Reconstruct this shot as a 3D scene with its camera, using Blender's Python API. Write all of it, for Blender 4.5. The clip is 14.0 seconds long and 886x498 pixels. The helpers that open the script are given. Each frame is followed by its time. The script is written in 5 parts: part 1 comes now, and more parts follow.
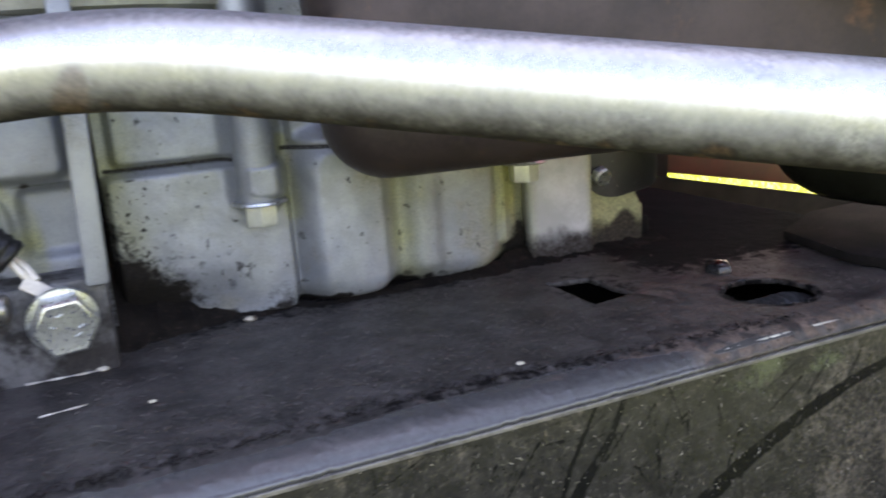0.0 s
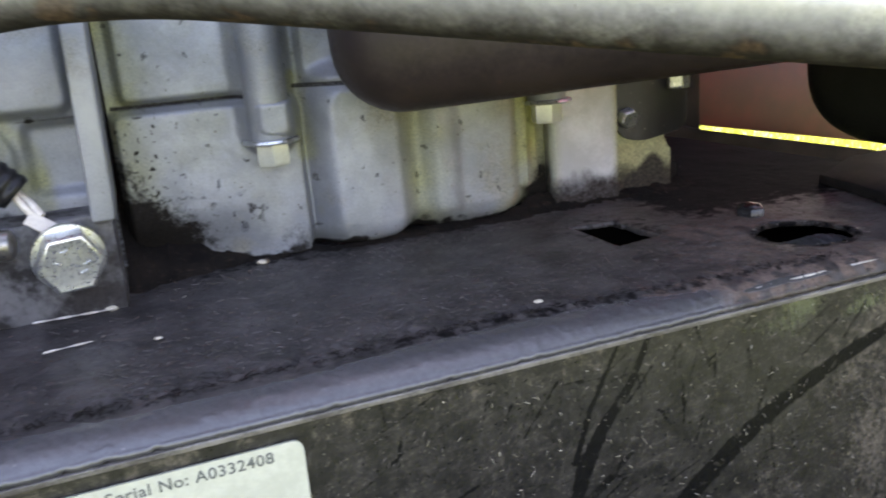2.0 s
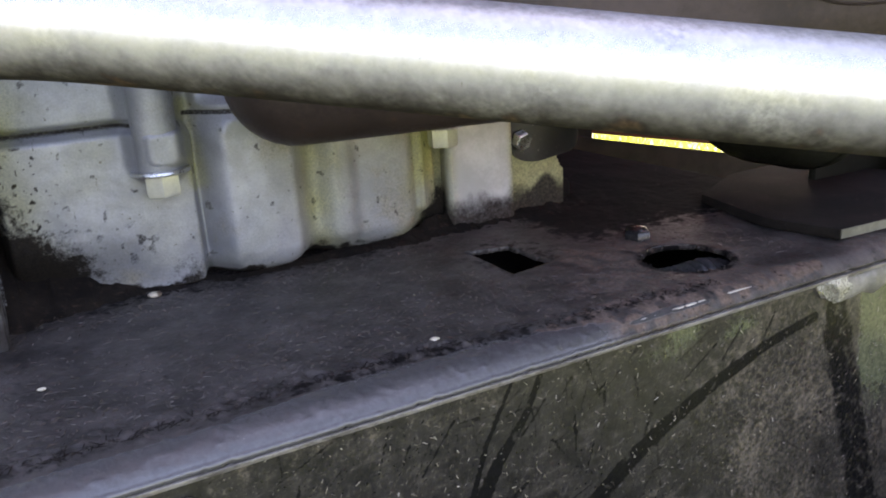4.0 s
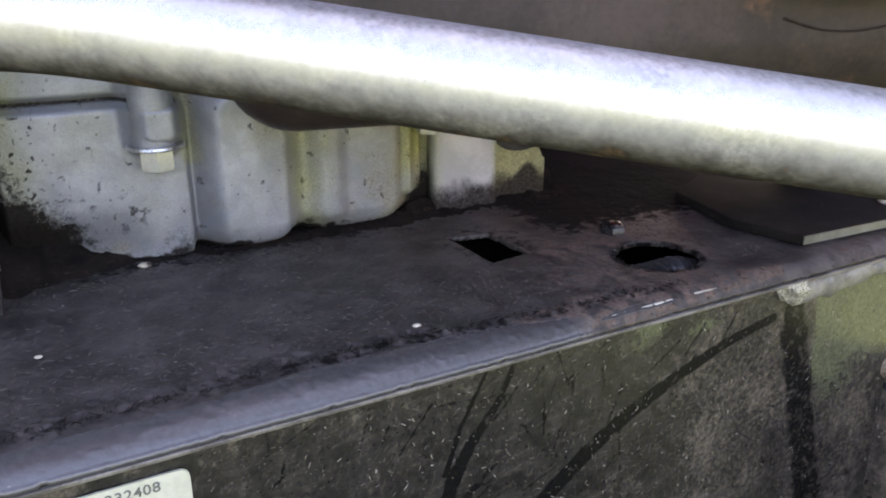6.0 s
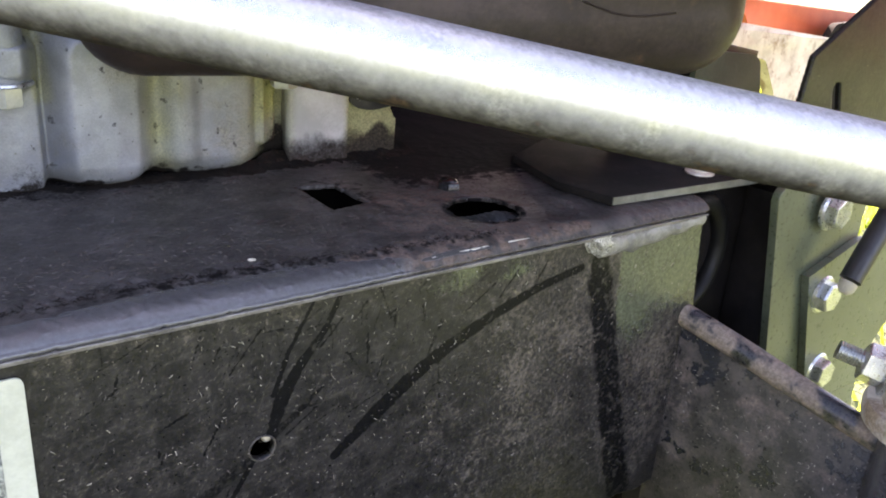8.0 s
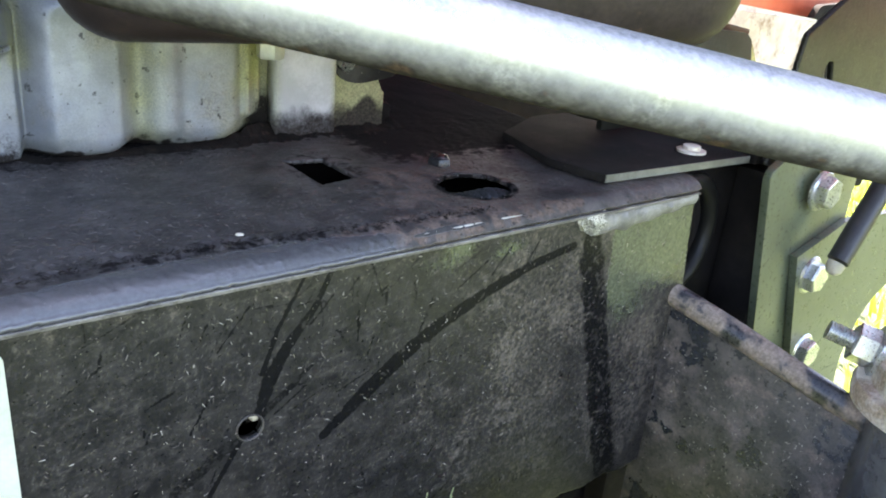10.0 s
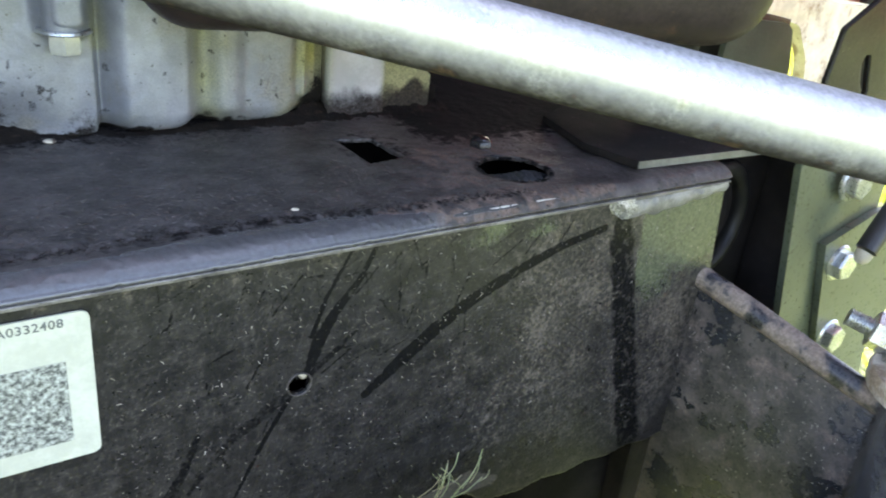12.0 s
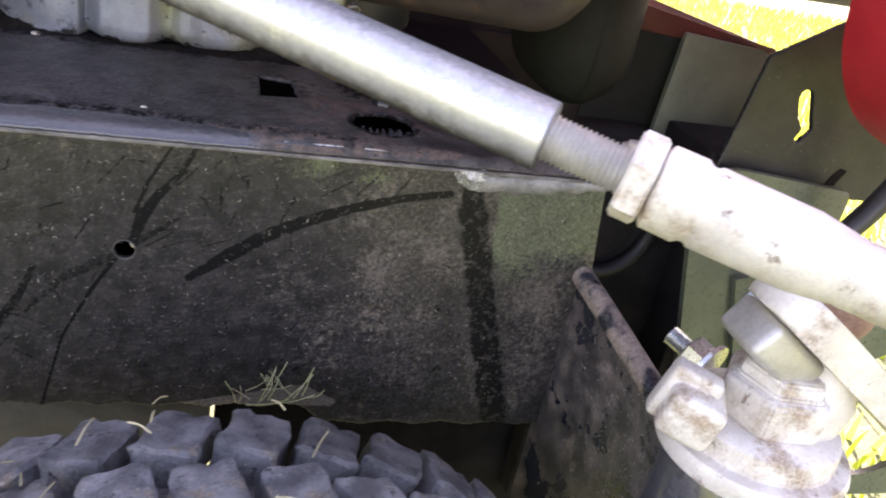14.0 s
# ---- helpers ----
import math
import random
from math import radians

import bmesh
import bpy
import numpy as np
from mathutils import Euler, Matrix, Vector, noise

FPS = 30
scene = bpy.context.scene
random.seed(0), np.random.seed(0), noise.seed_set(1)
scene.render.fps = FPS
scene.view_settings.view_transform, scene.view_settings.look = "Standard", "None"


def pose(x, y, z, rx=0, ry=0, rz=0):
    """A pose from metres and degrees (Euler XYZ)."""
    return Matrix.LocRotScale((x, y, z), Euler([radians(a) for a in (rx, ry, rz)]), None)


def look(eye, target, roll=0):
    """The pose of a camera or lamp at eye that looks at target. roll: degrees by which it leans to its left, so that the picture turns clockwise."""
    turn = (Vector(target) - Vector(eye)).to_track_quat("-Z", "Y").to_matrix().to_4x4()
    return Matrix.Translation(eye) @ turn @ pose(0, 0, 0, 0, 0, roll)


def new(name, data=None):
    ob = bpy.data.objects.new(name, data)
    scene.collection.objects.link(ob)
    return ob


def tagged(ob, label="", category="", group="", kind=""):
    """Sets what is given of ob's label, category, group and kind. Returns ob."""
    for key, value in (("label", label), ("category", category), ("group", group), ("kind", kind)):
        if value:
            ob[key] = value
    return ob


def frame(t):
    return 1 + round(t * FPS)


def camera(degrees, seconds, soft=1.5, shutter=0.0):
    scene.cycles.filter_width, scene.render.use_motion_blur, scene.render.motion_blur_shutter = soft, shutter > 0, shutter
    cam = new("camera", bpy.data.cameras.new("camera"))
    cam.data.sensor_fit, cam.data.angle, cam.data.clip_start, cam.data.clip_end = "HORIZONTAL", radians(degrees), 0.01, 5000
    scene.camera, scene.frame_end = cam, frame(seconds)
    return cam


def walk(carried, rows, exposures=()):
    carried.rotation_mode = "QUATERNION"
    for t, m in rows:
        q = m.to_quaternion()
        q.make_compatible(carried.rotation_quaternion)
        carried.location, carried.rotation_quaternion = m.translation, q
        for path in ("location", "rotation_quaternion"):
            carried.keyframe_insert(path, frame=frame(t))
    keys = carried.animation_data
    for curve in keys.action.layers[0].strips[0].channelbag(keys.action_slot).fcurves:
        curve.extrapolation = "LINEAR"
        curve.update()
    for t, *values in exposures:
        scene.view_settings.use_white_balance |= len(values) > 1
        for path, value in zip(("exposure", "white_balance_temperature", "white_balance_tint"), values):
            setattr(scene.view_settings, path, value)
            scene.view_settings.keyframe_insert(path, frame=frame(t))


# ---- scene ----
cam = camera(57.58, 14.0, soft=1.9, shutter=0.25)
PATH = [
    (0, (-0.0879, -0.1686, 0.0840), (0.0240, 0.1011, 0.0154), -4.42),
    (0.3, (-0.0960, -0.1770, 0.0845), (-0.0083, 0.1024, 0.0195), -5.54),
    (0.5, (-0.0962, -0.1796, 0.0765), (-0.0140, 0.1017, 0.0126), -5.70),
    (1, (-0.1030, -0.1776, 0.0759), (-0.0303, 0.1058, 0.0095), -6.20),
    (1.5, (-0.1007, -0.1746, 0.0746), (-0.0313, 0.1086, 0.0039), -6.48),
    (2, (-0.0821, -0.1631, 0.0720), (0.0178, 0.1086, -0.0067), -4.98),
    (2.5, (-0.0772, -0.1625, 0.0767), (0.0431, 0.1003, -0.0037), -4.26),
    (3, (-0.0785, -0.1627, 0.0809), (0.0478, 0.0965, -0.0021), -4.21),
    (3.5, (-0.0783, -0.1641, 0.0826), (0.0516, 0.0932, -0.0004), -4.20),
    (4, (-0.0785, -0.1622, 0.0854), (0.0531, 0.0934, -0.0003), -3.91),
    (6.5, (-0.0857, -0.1728, 0.1036), (0.0573, 0.0700, 0.0010), 1.21),
    (7, (-0.0848, -0.1985, 0.1106), (0.0681, 0.0365, 0.0039), 2.59),
    (7.5, (-0.0836, -0.2014, 0.1015), (0.0814, 0.0250, -0.0057), 3.86),
    (10, (-0.0846, -0.1934, 0.0940), (0.0917, 0.0210, -0.0199), 5.61),
    (10.5, (-0.0842, -0.1991, 0.0942), (0.0909, 0.0123, -0.0267), 6.43),
    (11, (-0.0867, -0.2071, 0.0997), (0.0883, 0.0030, -0.0239), 7.13),
    (11.5, (-0.0920, -0.2059, 0.1034), (0.0771, 0.0083, -0.0213), 7.05),
    (12, (-0.0951, -0.2084, 0.1050), (0.0668, 0.0108, -0.0206), 6.40),
    (12.5, (-0.0969, -0.1946, 0.1132), (0.0308, 0.0458, -0.0130), 5.82),
    (12.8, (-0.0935, -0.1931, 0.1137), (0.0266, 0.0518, -0.0112), 8.98),
    (13, (-0.0747, -0.2163, 0.1218), (0.0391, 0.0294, -0.0074), 10.92),
    (13.3, (-0.0380, -0.2615, 0.1191), (0.0631, -0.0063, -0.0020), 11.83),
    (13.5, (-0.0116, -0.2928, 0.1261), (0.0809, -0.0357, 0.0022), 11.88),
    (13.6, (-0.0028, -0.3096, 0.1259), (0.0876, -0.0535, -0.0015), 11.77),
    (13.9, (0.0247, -0.3171, 0.1149), (0.1109, -0.0610, -0.0155), 12.33),
    (14, (0.0402, -0.3149, 0.1167), (0.1225, -0.0588, -0.0160), 11.66),
]
EXPOSURES = [(0, 3.20, 7800, 28), (1.0, 3.22, 7900, 31), (2.0, 3.32, 7800, 29), (3.0, 3.24, 7900, 31), (7.5, 3.28, 7900, 32), (10, 3.68, 7200, 21), (11, 3.64, 7200, 21), (11.5, 3.59, 7250, 27), (12, 3.57, 7300, 20), (12.5, 3.56, 7300, 19), (13.0, 3.84, 7300, 9), (13.5, 3.52, 7200, 34), (14, 3.28, 7900, 37)]
walk(cam, [(t, look(eye, target, roll)) for t, eye, target, roll in PATH], EXPOSURES)

# ---- light ----
world = bpy.data.worlds.new("sky")
scene.world = world
world.use_nodes = True
wn = world.node_tree
sky = wn.nodes.new("ShaderNodeTexSky")
sky.sky_type, sky.sun_disc = "NISHITA", False
sky.sun_elevation, sky.sun_rotation = radians(38), radians(18)
sky.air_density, sky.dust_density, sky.ozone_density = 1.0, 2.5, 1.0
wn.nodes["Background"].inputs["Strength"].default_value = 0.12
wn.links.new(sky.outputs["Color"], wn.nodes["Background"].inputs["Color"])
sun = new("sun", bpy.data.lights.new("sun", "SUN"))
sun.data.energy, sun.data.angle, sun.data.color = 5.0, radians(0.5), (1.0, 0.95, 0.86)
SUN_AZ, SUN_EL = radians(18), radians(38)
sun_way = Vector((math.sin(SUN_AZ) * math.cos(SUN_EL), math.cos(SUN_AZ) * math.cos(SUN_EL), math.sin(SUN_EL)))
sun.matrix_world = look(sun_way * 8, (0, 0, 0))


# ---- materials ----
def material(name, c1, c2, rough=(0.4, 0.6), metal=0.0, coarse=40.0, fine=500.0, bump=0.15, bump_size=0.0006, layers=(), coat=0.0, specks=None, jitter=0.0, spec=0.5, ragged=0.9, grain=None, dust=(), relief=1.0, soft=0.26):
    """Two colours mixed by coarse and fine noise, with relief; layers: (attribute or (scale, low, high), colour, roughness, metal[, gloss])."""
    m = bpy.data.materials.new(name)
    m.use_nodes = True
    t = m.node_tree
    n, l = t.nodes, t.links
    b = n["Principled BSDF"]
    pos = n.new("ShaderNodeNewGeometry").outputs["Position"]

    def noisy(scale, detail=4.0, rough_=0.6):
        q = n.new("ShaderNodeTexNoise")
        q.inputs["Scale"].default_value, q.inputs["Detail"].default_value, q.inputs["Roughness"].default_value = scale, detail, rough_
        l.new(pos, q.inputs["Vector"])
        return q.outputs["Fac"]

    def ramp(fac, lo, hi, a=0.0, z=1.0):
        r = n.new("ShaderNodeMapRange")
        r.interpolation_type = "SMOOTHSTEP"
        for i, v in enumerate((lo, hi, a, z)):
            r.inputs[i + 1].default_value = v
        l.new(fac, r.inputs[0])
        return r.outputs[0]

    def mix(fac, a, z, kind="RGBA"):
        x = n.new("ShaderNodeMix")
        x.data_type = kind
        ins = [s for s in x.inputs if s.enabled]
        for s, v in zip(ins, (fac, a, z)):
            if isinstance(v, bpy.types.NodeSocket):
                l.new(v, s)
            else:
                s.default_value = (*v, 1) if kind == "RGBA" and s is not ins[0] else v
        return [s for s in x.outputs if s.enabled][0]

    nc, nf = noisy(coarse), noisy(fine, 6.0, 0.7)
    both = n.new("ShaderNodeMath")
    both.operation = "MULTIPLY_ADD"
    l.new(nf, both.inputs[0])
    both.inputs[1].default_value = 0.6
    l.new(nc, both.inputs[2])
    fac = ramp(both.outputs[0], 0.6, 1.05)
    nr = noisy(fine * 0.8, 3.0, 0.75)
    colour = mix(fac, c1, c2)

    def fibres(scale, stretch, turn):
        st0, st = n.new("ShaderNodeMapping"), n.new("ShaderNodeMapping")
        st0.inputs["Rotation"].default_value = [radians(v) for v in turn]
        st.inputs["Scale"].default_value = stretch
        l.new(pos, st0.inputs["Vector"])
        l.new(st0.outputs["Vector"], st.inputs["Vector"])
        gq = n.new("ShaderNodeTexNoise")
        gq.inputs["Scale"].default_value, gq.inputs["Detail"].default_value, gq.inputs["Roughness"].default_value = scale, 6.0, 0.72
        l.new(st.outputs["Vector"], gq.inputs["Vector"])
        return gq.outputs["Fac"]

    for scale, low, col, stretch, turn in grain or ():
        thin = n.new("ShaderNodeMath")
        thin.operation = "MULTIPLY"
        l.new(ramp(fibres(scale, stretch, turn), low, low + 0.26), thin.inputs[0])
        l.new(ramp(nc, 0.33, 0.56, 0.25, 1.0), thin.inputs[1])
        colour = mix(thin.outputs[0], colour, col)
    ro = ramp(nf, 0.3, 0.7, *rough)
    me, sp = metal, spec
    dusted = False

    def dusty(c):
        for scale, low, col, stretch, turn in dust:
            c = mix(ramp(fibres(scale, stretch, turn), low, low + 0.1), c, col)
        return c

    for src, col, r_, m_, *gloss in layers:
        if isinstance(src, str):
            a = n.new("ShaderNodeAttribute")
            a.attribute_name = src
            rag = n.new("ShaderNodeMath")
            rag.operation = "MULTIPLY_ADD"
            l.new(nr, rag.inputs[0])
            rg = ragged * {"tan": 1.3, "worn": 0.35, "clean": 1.0}.get(src, 1.0)
            rag.inputs[1].default_value = rg
            l.new(a.outputs["Fac"], rag.inputs[2])
            f0 = ramp(rag.outputs[0], 0.32 + rg * 0.5, {"tan": 0.95, "worn": 0.62}.get(src, 0.32 + soft) + rg * 0.5) if ragged and src != "olive" else a.outputs["Fac"]
        else:
            f0 = ramp(noisy(src[0], 5.0, 0.65), src[1], src[2])
        lo_, hi_ = (0.9, 1.1) if src == "worn" else (0.6, 1.35)
        shade = mix(ramp(nf, 0.3, 0.7), [v * lo_ for v in col], [min(1, v * hi_) for v in col])
        colour = mix(f0, colour, shade)
        ro = mix(f0, ro, r_, "FLOAT")
        me = mix(f0, me, m_, "FLOAT")
        if gloss:
            sp = mix(f0, sp, gloss[0], "FLOAT")
        if src == "tan":
            colour, dusted = dusty(colour), True
    if not dusted:
        colour = dusty(colour)
    for specks in ((specks,) if specks and not isinstance(specks[0], tuple) else specks or ()):
        v = n.new("ShaderNodeTexVoronoi")
        v.inputs["Scale"].default_value = specks[0]
        l.new(pos, v.inputs["Vector"])
        f1 = ramp(v.outputs["Distance"], specks[1] * 0.6, specks[1], 1.0, 0.0)
        g = n.new("ShaderNodeMath")
        g.operation = "MULTIPLY"
        l.new(f1, g.inputs[0])
        l.new(ramp(noisy(specks[0] * 0.3, 2.0), 0.5, 0.62), g.inputs[1])
        colour = mix(g.outputs[0], colour, specks[2])
    if jitter:
        o = n.new("ShaderNodeObjectInfo")
        h = n.new("ShaderNodeHueSaturation")
        l.new(ramp(o.outputs["Random"], 0, 1, 1 - jitter, 1 + jitter), h.inputs["Value"])
        l.new(colour, h.inputs["Color"])
        colour = h.outputs["Color"]
    l.new(colour, b.inputs["Base Color"])
    for s, v in (("Roughness", ro), ("Metallic", me), ("Specular IOR Level", sp)):
        if isinstance(v, bpy.types.NodeSocket):
            l.new(v, b.inputs[s])
        else:
            b.inputs[s].default_value = v
    b.inputs["Coat Weight"].default_value = coat
    b.inputs["Coat Roughness"].default_value = 0.15
    if bump:
        p = n.new("ShaderNodeBump")
        p.inputs["Strength"].default_value, p.inputs["Distance"].default_value = bump, bump_size
        hm = n.new("ShaderNodeMath")
        hm.operation = "MULTIPLY_ADD"
        l.new(nc, hm.inputs[0])
        hm.inputs[1].default_value = relief
        l.new(nf, hm.inputs[2])
        l.new(hm.outputs[0], p.inputs["Height"])
        l.new(p.outputs["Normal"], b.inputs["Normal"])
    return m


# the green layer paints the lawn's reflection into the plate's colour
m_face = material("dusty_black_paint", (0.008, 0.0078, 0.008), (0.025, 0.023, 0.0215), (0.26, 0.44), 0, 110, 620, 0.5, 0.0003, relief=0.3, ragged=1.2, soft=0.45,
                  grain=((280, 0.49, (0.062, 0.055, 0.047), (0.3, 1.0, 1.3), (0, 8, 0)), (470, 0.52, (0.095, 0.085, 0.073), (1.2, 1.0, 0.55), (0, -20, 0)), (1000, 0.54, (0.19, 0.165, 0.138), (0.7, 1.0, 1.0), (0, 33, 0))),
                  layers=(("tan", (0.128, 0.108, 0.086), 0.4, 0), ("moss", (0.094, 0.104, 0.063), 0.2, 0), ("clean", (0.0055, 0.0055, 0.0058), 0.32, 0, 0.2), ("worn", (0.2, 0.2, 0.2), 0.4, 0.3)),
                  dust=((330, 0.60, (0.008, 0.008, 0.008), (0.6, 1, 1.2), (0, 40, 0)), (200, 0.60, (0.007, 0.007, 0.007), (0.12, 1.0, 1.1), (0, 62, 0)), (230, 0.61, (0.007, 0.007, 0.007), (0.1, 1.0, 1.1), (0, 12, 0)),
                        (520, 0.67, (0.36, 0.33, 0.28), (0.6, 1.0, 1.0), (0, -30, 0)), (240, 0.69, (0.45, 0.43, 0.38), (1.0, 1.0, 0.6), (0, 20, 0))),
                  specks=(200, 0.06, (0.4, 0.38, 0.33)), spec=0.5)
# the near-black layer is grime, plus shade painted under the muffler
m_top = material("grimy_black_paint", (0.024, 0.0218, 0.0212), (0.088, 0.078, 0.073), (0.36, 0.62), 0, 70, 620, 0.5, 0.0004, relief=0.2, ragged=1.2, soft=0.55,
                 grain=((380, 0.54, (0.10, 0.09, 0.088), (0.4, 1.2, 1.0), (0, 0, 20)), (420, 0.56, (0.095, 0.074, 0.064), (1.2, 0.45, 1.0), (0, 0, -35)), (900, 0.6, (0.16, 0.14, 0.13), (0.5, 1.0, 1.0), (0, 0, 60))),
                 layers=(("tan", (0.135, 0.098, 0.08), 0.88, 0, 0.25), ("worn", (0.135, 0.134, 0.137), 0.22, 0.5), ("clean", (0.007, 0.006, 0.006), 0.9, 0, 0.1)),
                 dust=((420, 0.57, (0.008, 0.007, 0.007), (0.7, 1, 1), (0, 0, 50)), (420, 0.64, (0.28, 0.24, 0.22), (0.2, 1.4, 1.0), (0, 0, -25)), (400, 0.65, (0.24, 0.2, 0.17), (1.4, 0.2, 1.0), (0, 0, -10)), (360, 0.63, (0.2, 0.15, 0.12), (0.3, 1.2, 1.0), (0, 0, 70))),
                 specks=(330, 0.09, (0.25, 0.23, 0.22)), spec=0.4)
m_black = material("black_steel_paint", (0.014, 0.014, 0.015), (0.035, 0.033, 0.032), (0.28, 0.5), 0, 50, 700, 0.3, 0.0004, specks=(350, 0.13, (0.18, 0.17, 0.15)))
# glossy black plate with the lawn's green reflection put into its colour
m_plate = material("black_plate_lawn_tint", (0.067, 0.08, 0.053), (0.105, 0.122, 0.084), (0.25, 0.4), 0, 30, 400, 0.12, 0.0003, specks=(200, 0.06, (0.14, 0.14, 0.12)), coat=0.15)
# the olive layer paints the lawn's yellow-green reflection into the castings
m_alu = material("cast_aluminium", (0.225, 0.238, 0.256), (0.36, 0.376, 0.398), (0.42, 0.62), 0.5, 45, 1400, 0.45, 0.0003, ragged=0.8, soft=0.5,
                 layers=(((30, 0.5, 0.72), (0.26, 0.25, 0.215), 0.7, 0.3), ((420, 0.66, 0.72), (0.1, 0.09, 0.078), 0.8, 0.1), ("olive", (0.32, 0.315, 0.12), 0.7, 0.1), ("grime", (0.016, 0.0135, 0.0115), 0.9, 0, 0.15)))
m_zinc = material("zinc_plated_steel", (0.5, 0.51, 0.5), (0.7, 0.71, 0.7), (0.22, 0.42), 0.9, 80, 900, 0.15, 0.0002)
m_bolt = material("yellow_zinc", (0.6, 0.61, 0.52), (0.76, 0.77, 0.68), (0.3, 0.45), 0.45, 80, 900, 0.15, 0.0002)
m_pale = material("dull_zinc_casting", (0.58, 0.53, 0.46), (0.8, 0.75, 0.67), (0.4, 0.6), 0.25, 60, 900, 0.4, 0.0004, layers=(((45, 0.5, 0.66), (0.4, 0.31, 0.22), 0.75, 0), ((130, 0.6, 0.72), (0.22, 0.15, 0.1), 0.8, 0)))
m_thread = material("worn_zinc_thread", (0.42, 0.4, 0.37), (0.6, 0.58, 0.54), (0.4, 0.55), 0.6, 60, 900, 0.2, 0.0003)
# under and low paint shade on the tube's lower side; cap greys its top
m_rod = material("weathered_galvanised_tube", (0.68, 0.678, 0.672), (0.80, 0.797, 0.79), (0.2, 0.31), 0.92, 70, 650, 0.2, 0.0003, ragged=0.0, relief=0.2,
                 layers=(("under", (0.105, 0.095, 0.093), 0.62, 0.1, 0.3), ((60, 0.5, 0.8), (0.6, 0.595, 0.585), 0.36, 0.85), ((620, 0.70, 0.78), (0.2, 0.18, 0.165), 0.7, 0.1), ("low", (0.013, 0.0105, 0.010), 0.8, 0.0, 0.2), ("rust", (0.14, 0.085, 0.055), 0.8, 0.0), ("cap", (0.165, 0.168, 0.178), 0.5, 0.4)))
m_muffler = material("heat_browned_steel", (0.03, 0.0215, 0.0205), (0.07, 0.049, 0.045), (0.36, 0.55), 0.3, 30, 500, 0.2, 0.0004,
                     layers=(((55, 0.6, 0.75), (0.13, 0.07, 0.045), 0.7, 0.1),))
m_rubber = material("black_rubber", (0.005, 0.005, 0.005), (0.013, 0.0125, 0.012), (0.36, 0.55), 0, 70, 900, 0.25, 0.0003, spec=0.22, dust=((300, 0.62, (0.05, 0.042, 0.034), (1, 1, 1), (0, 0, 0)),))
m_tyre = material("dusty_tyre_rubber", (0.085, 0.083, 0.084), (0.235, 0.23, 0.225), (0.6, 0.8), 0, 75, 750, 1.0, 0.0012, layers=(((90, 0.56, 0.68), (0.22, 0.185, 0.14), 0.9, 0), ((210, 0.6, 0.7), (0.035, 0.034, 0.034), 0.8, 0)), jitter=0.25, specks=(300, 0.14, (0.38, 0.35, 0.28)), spec=0.25)
m_loom = material("glossy_black_plastic", (0.008, 0.008, 0.009), (0.02, 0.02, 0.022), (0.2, 0.35), 0, 70, 900, 0.1, 0.0002)
m_conduit = material("black_conduit_plastic", (0.006, 0.006, 0.0065), (0.015, 0.015, 0.016), (0.3, 0.48), 0, 70, 900, 0.1, 0.0002, spec=0.35)
m_hose = material("grey_black_hose", (0.03, 0.03, 0.032), (0.06, 0.06, 0.063), (0.15, 0.28), 0, 70, 900, 0.1, 0.0002)
m_red = material("red_moulded_plastic", (0.36, 0.014, 0.018), (0.46, 0.022, 0.026), (0.35, 0.5), 0, 40, 500, 0.08, 0.0002)
m_dull_red = material("dusty_red_plastic", (0.2, 0.018, 0.02), (0.29, 0.035, 0.034), (0.4, 0.6), 0, 30, 600, 0.15, 0.0003, layers=(((25, 0.5, 0.7), (0.2, 0.09, 0.075), 0.75, 0),))
# the red of the bodywork with its shade put into the colour
m_shaded_red = material("shaded_red_paint", (0.05, 0.008, 0.007), (0.085, 0.013, 0.011), (0.4, 0.6), 0, 40, 500, 0.1, 0.0003)
m_cream = material("stained_cream_plastic", (0.5, 0.45, 0.34), (0.68, 0.62, 0.5), (0.45, 0.6), 0, 80, 700, 0.15, 0.0003, layers=(((120, 0.58, 0.68), (0.1, 0.07, 0.05), 0.8, 0),))
m_label = material("greenish_white_label", (0.45, 0.46, 0.37), (0.56, 0.57, 0.47), (0.35, 0.5), 0, 60, 500, 0.05, 0.0002)
m_ink = material("grey_print", (0.1, 0.11, 0.1), (0.14, 0.15, 0.14), (0.5, 0.6), 0, 60, 500, 0)
m_ink2 = material("speckled_grey_print", (0.04, 0.045, 0.04), (0.5, 0.52, 0.45), (0.5, 0.6), 0, 620, 900, 0)
m_gusset = material("dusty_black_bracket", (0.019, 0.0175, 0.018), (0.078, 0.066, 0.061), (0.26, 0.45), 0, 80, 700, 0.6, 0.0005, relief=0.5, layers=(((55, 0.5, 0.72), (0.15, 0.115, 0.095), 0.85, 0), ((38, 0.53, 0.59), (0.013, 0.015, 0.02), 0.18, 0)), specks=(150, 0.10, (0.34, 0.31, 0.27)),
                    grain=((420, 0.49, (0.11, 0.09, 0.076), (0.8, 1, 1), (0, 0, 0)),), dust=((420, 0.6, (0.01, 0.0095, 0.0095), (1, 1, 0.5), (30, 0, 0)), (300, 0.66, (0.34, 0.3, 0.26), (1, 0.8, 1.2), (20, 0, 0))))
m_dirt = material("heaped_dirt", (0.006, 0.005, 0.0045), (0.02, 0.015, 0.012), (0.8, 0.95), 0, 60, 1500, 0.8, 0.0008, spec=0.15,
                  grain=((600, 0.53, (0.075, 0.05, 0.036), (0.4, 1.1, 1), (0, 0, 25)),), dust=((800, 0.66, (0.26, 0.21, 0.16), (1.2, 0.3, 1), (0, 0, 0)),))
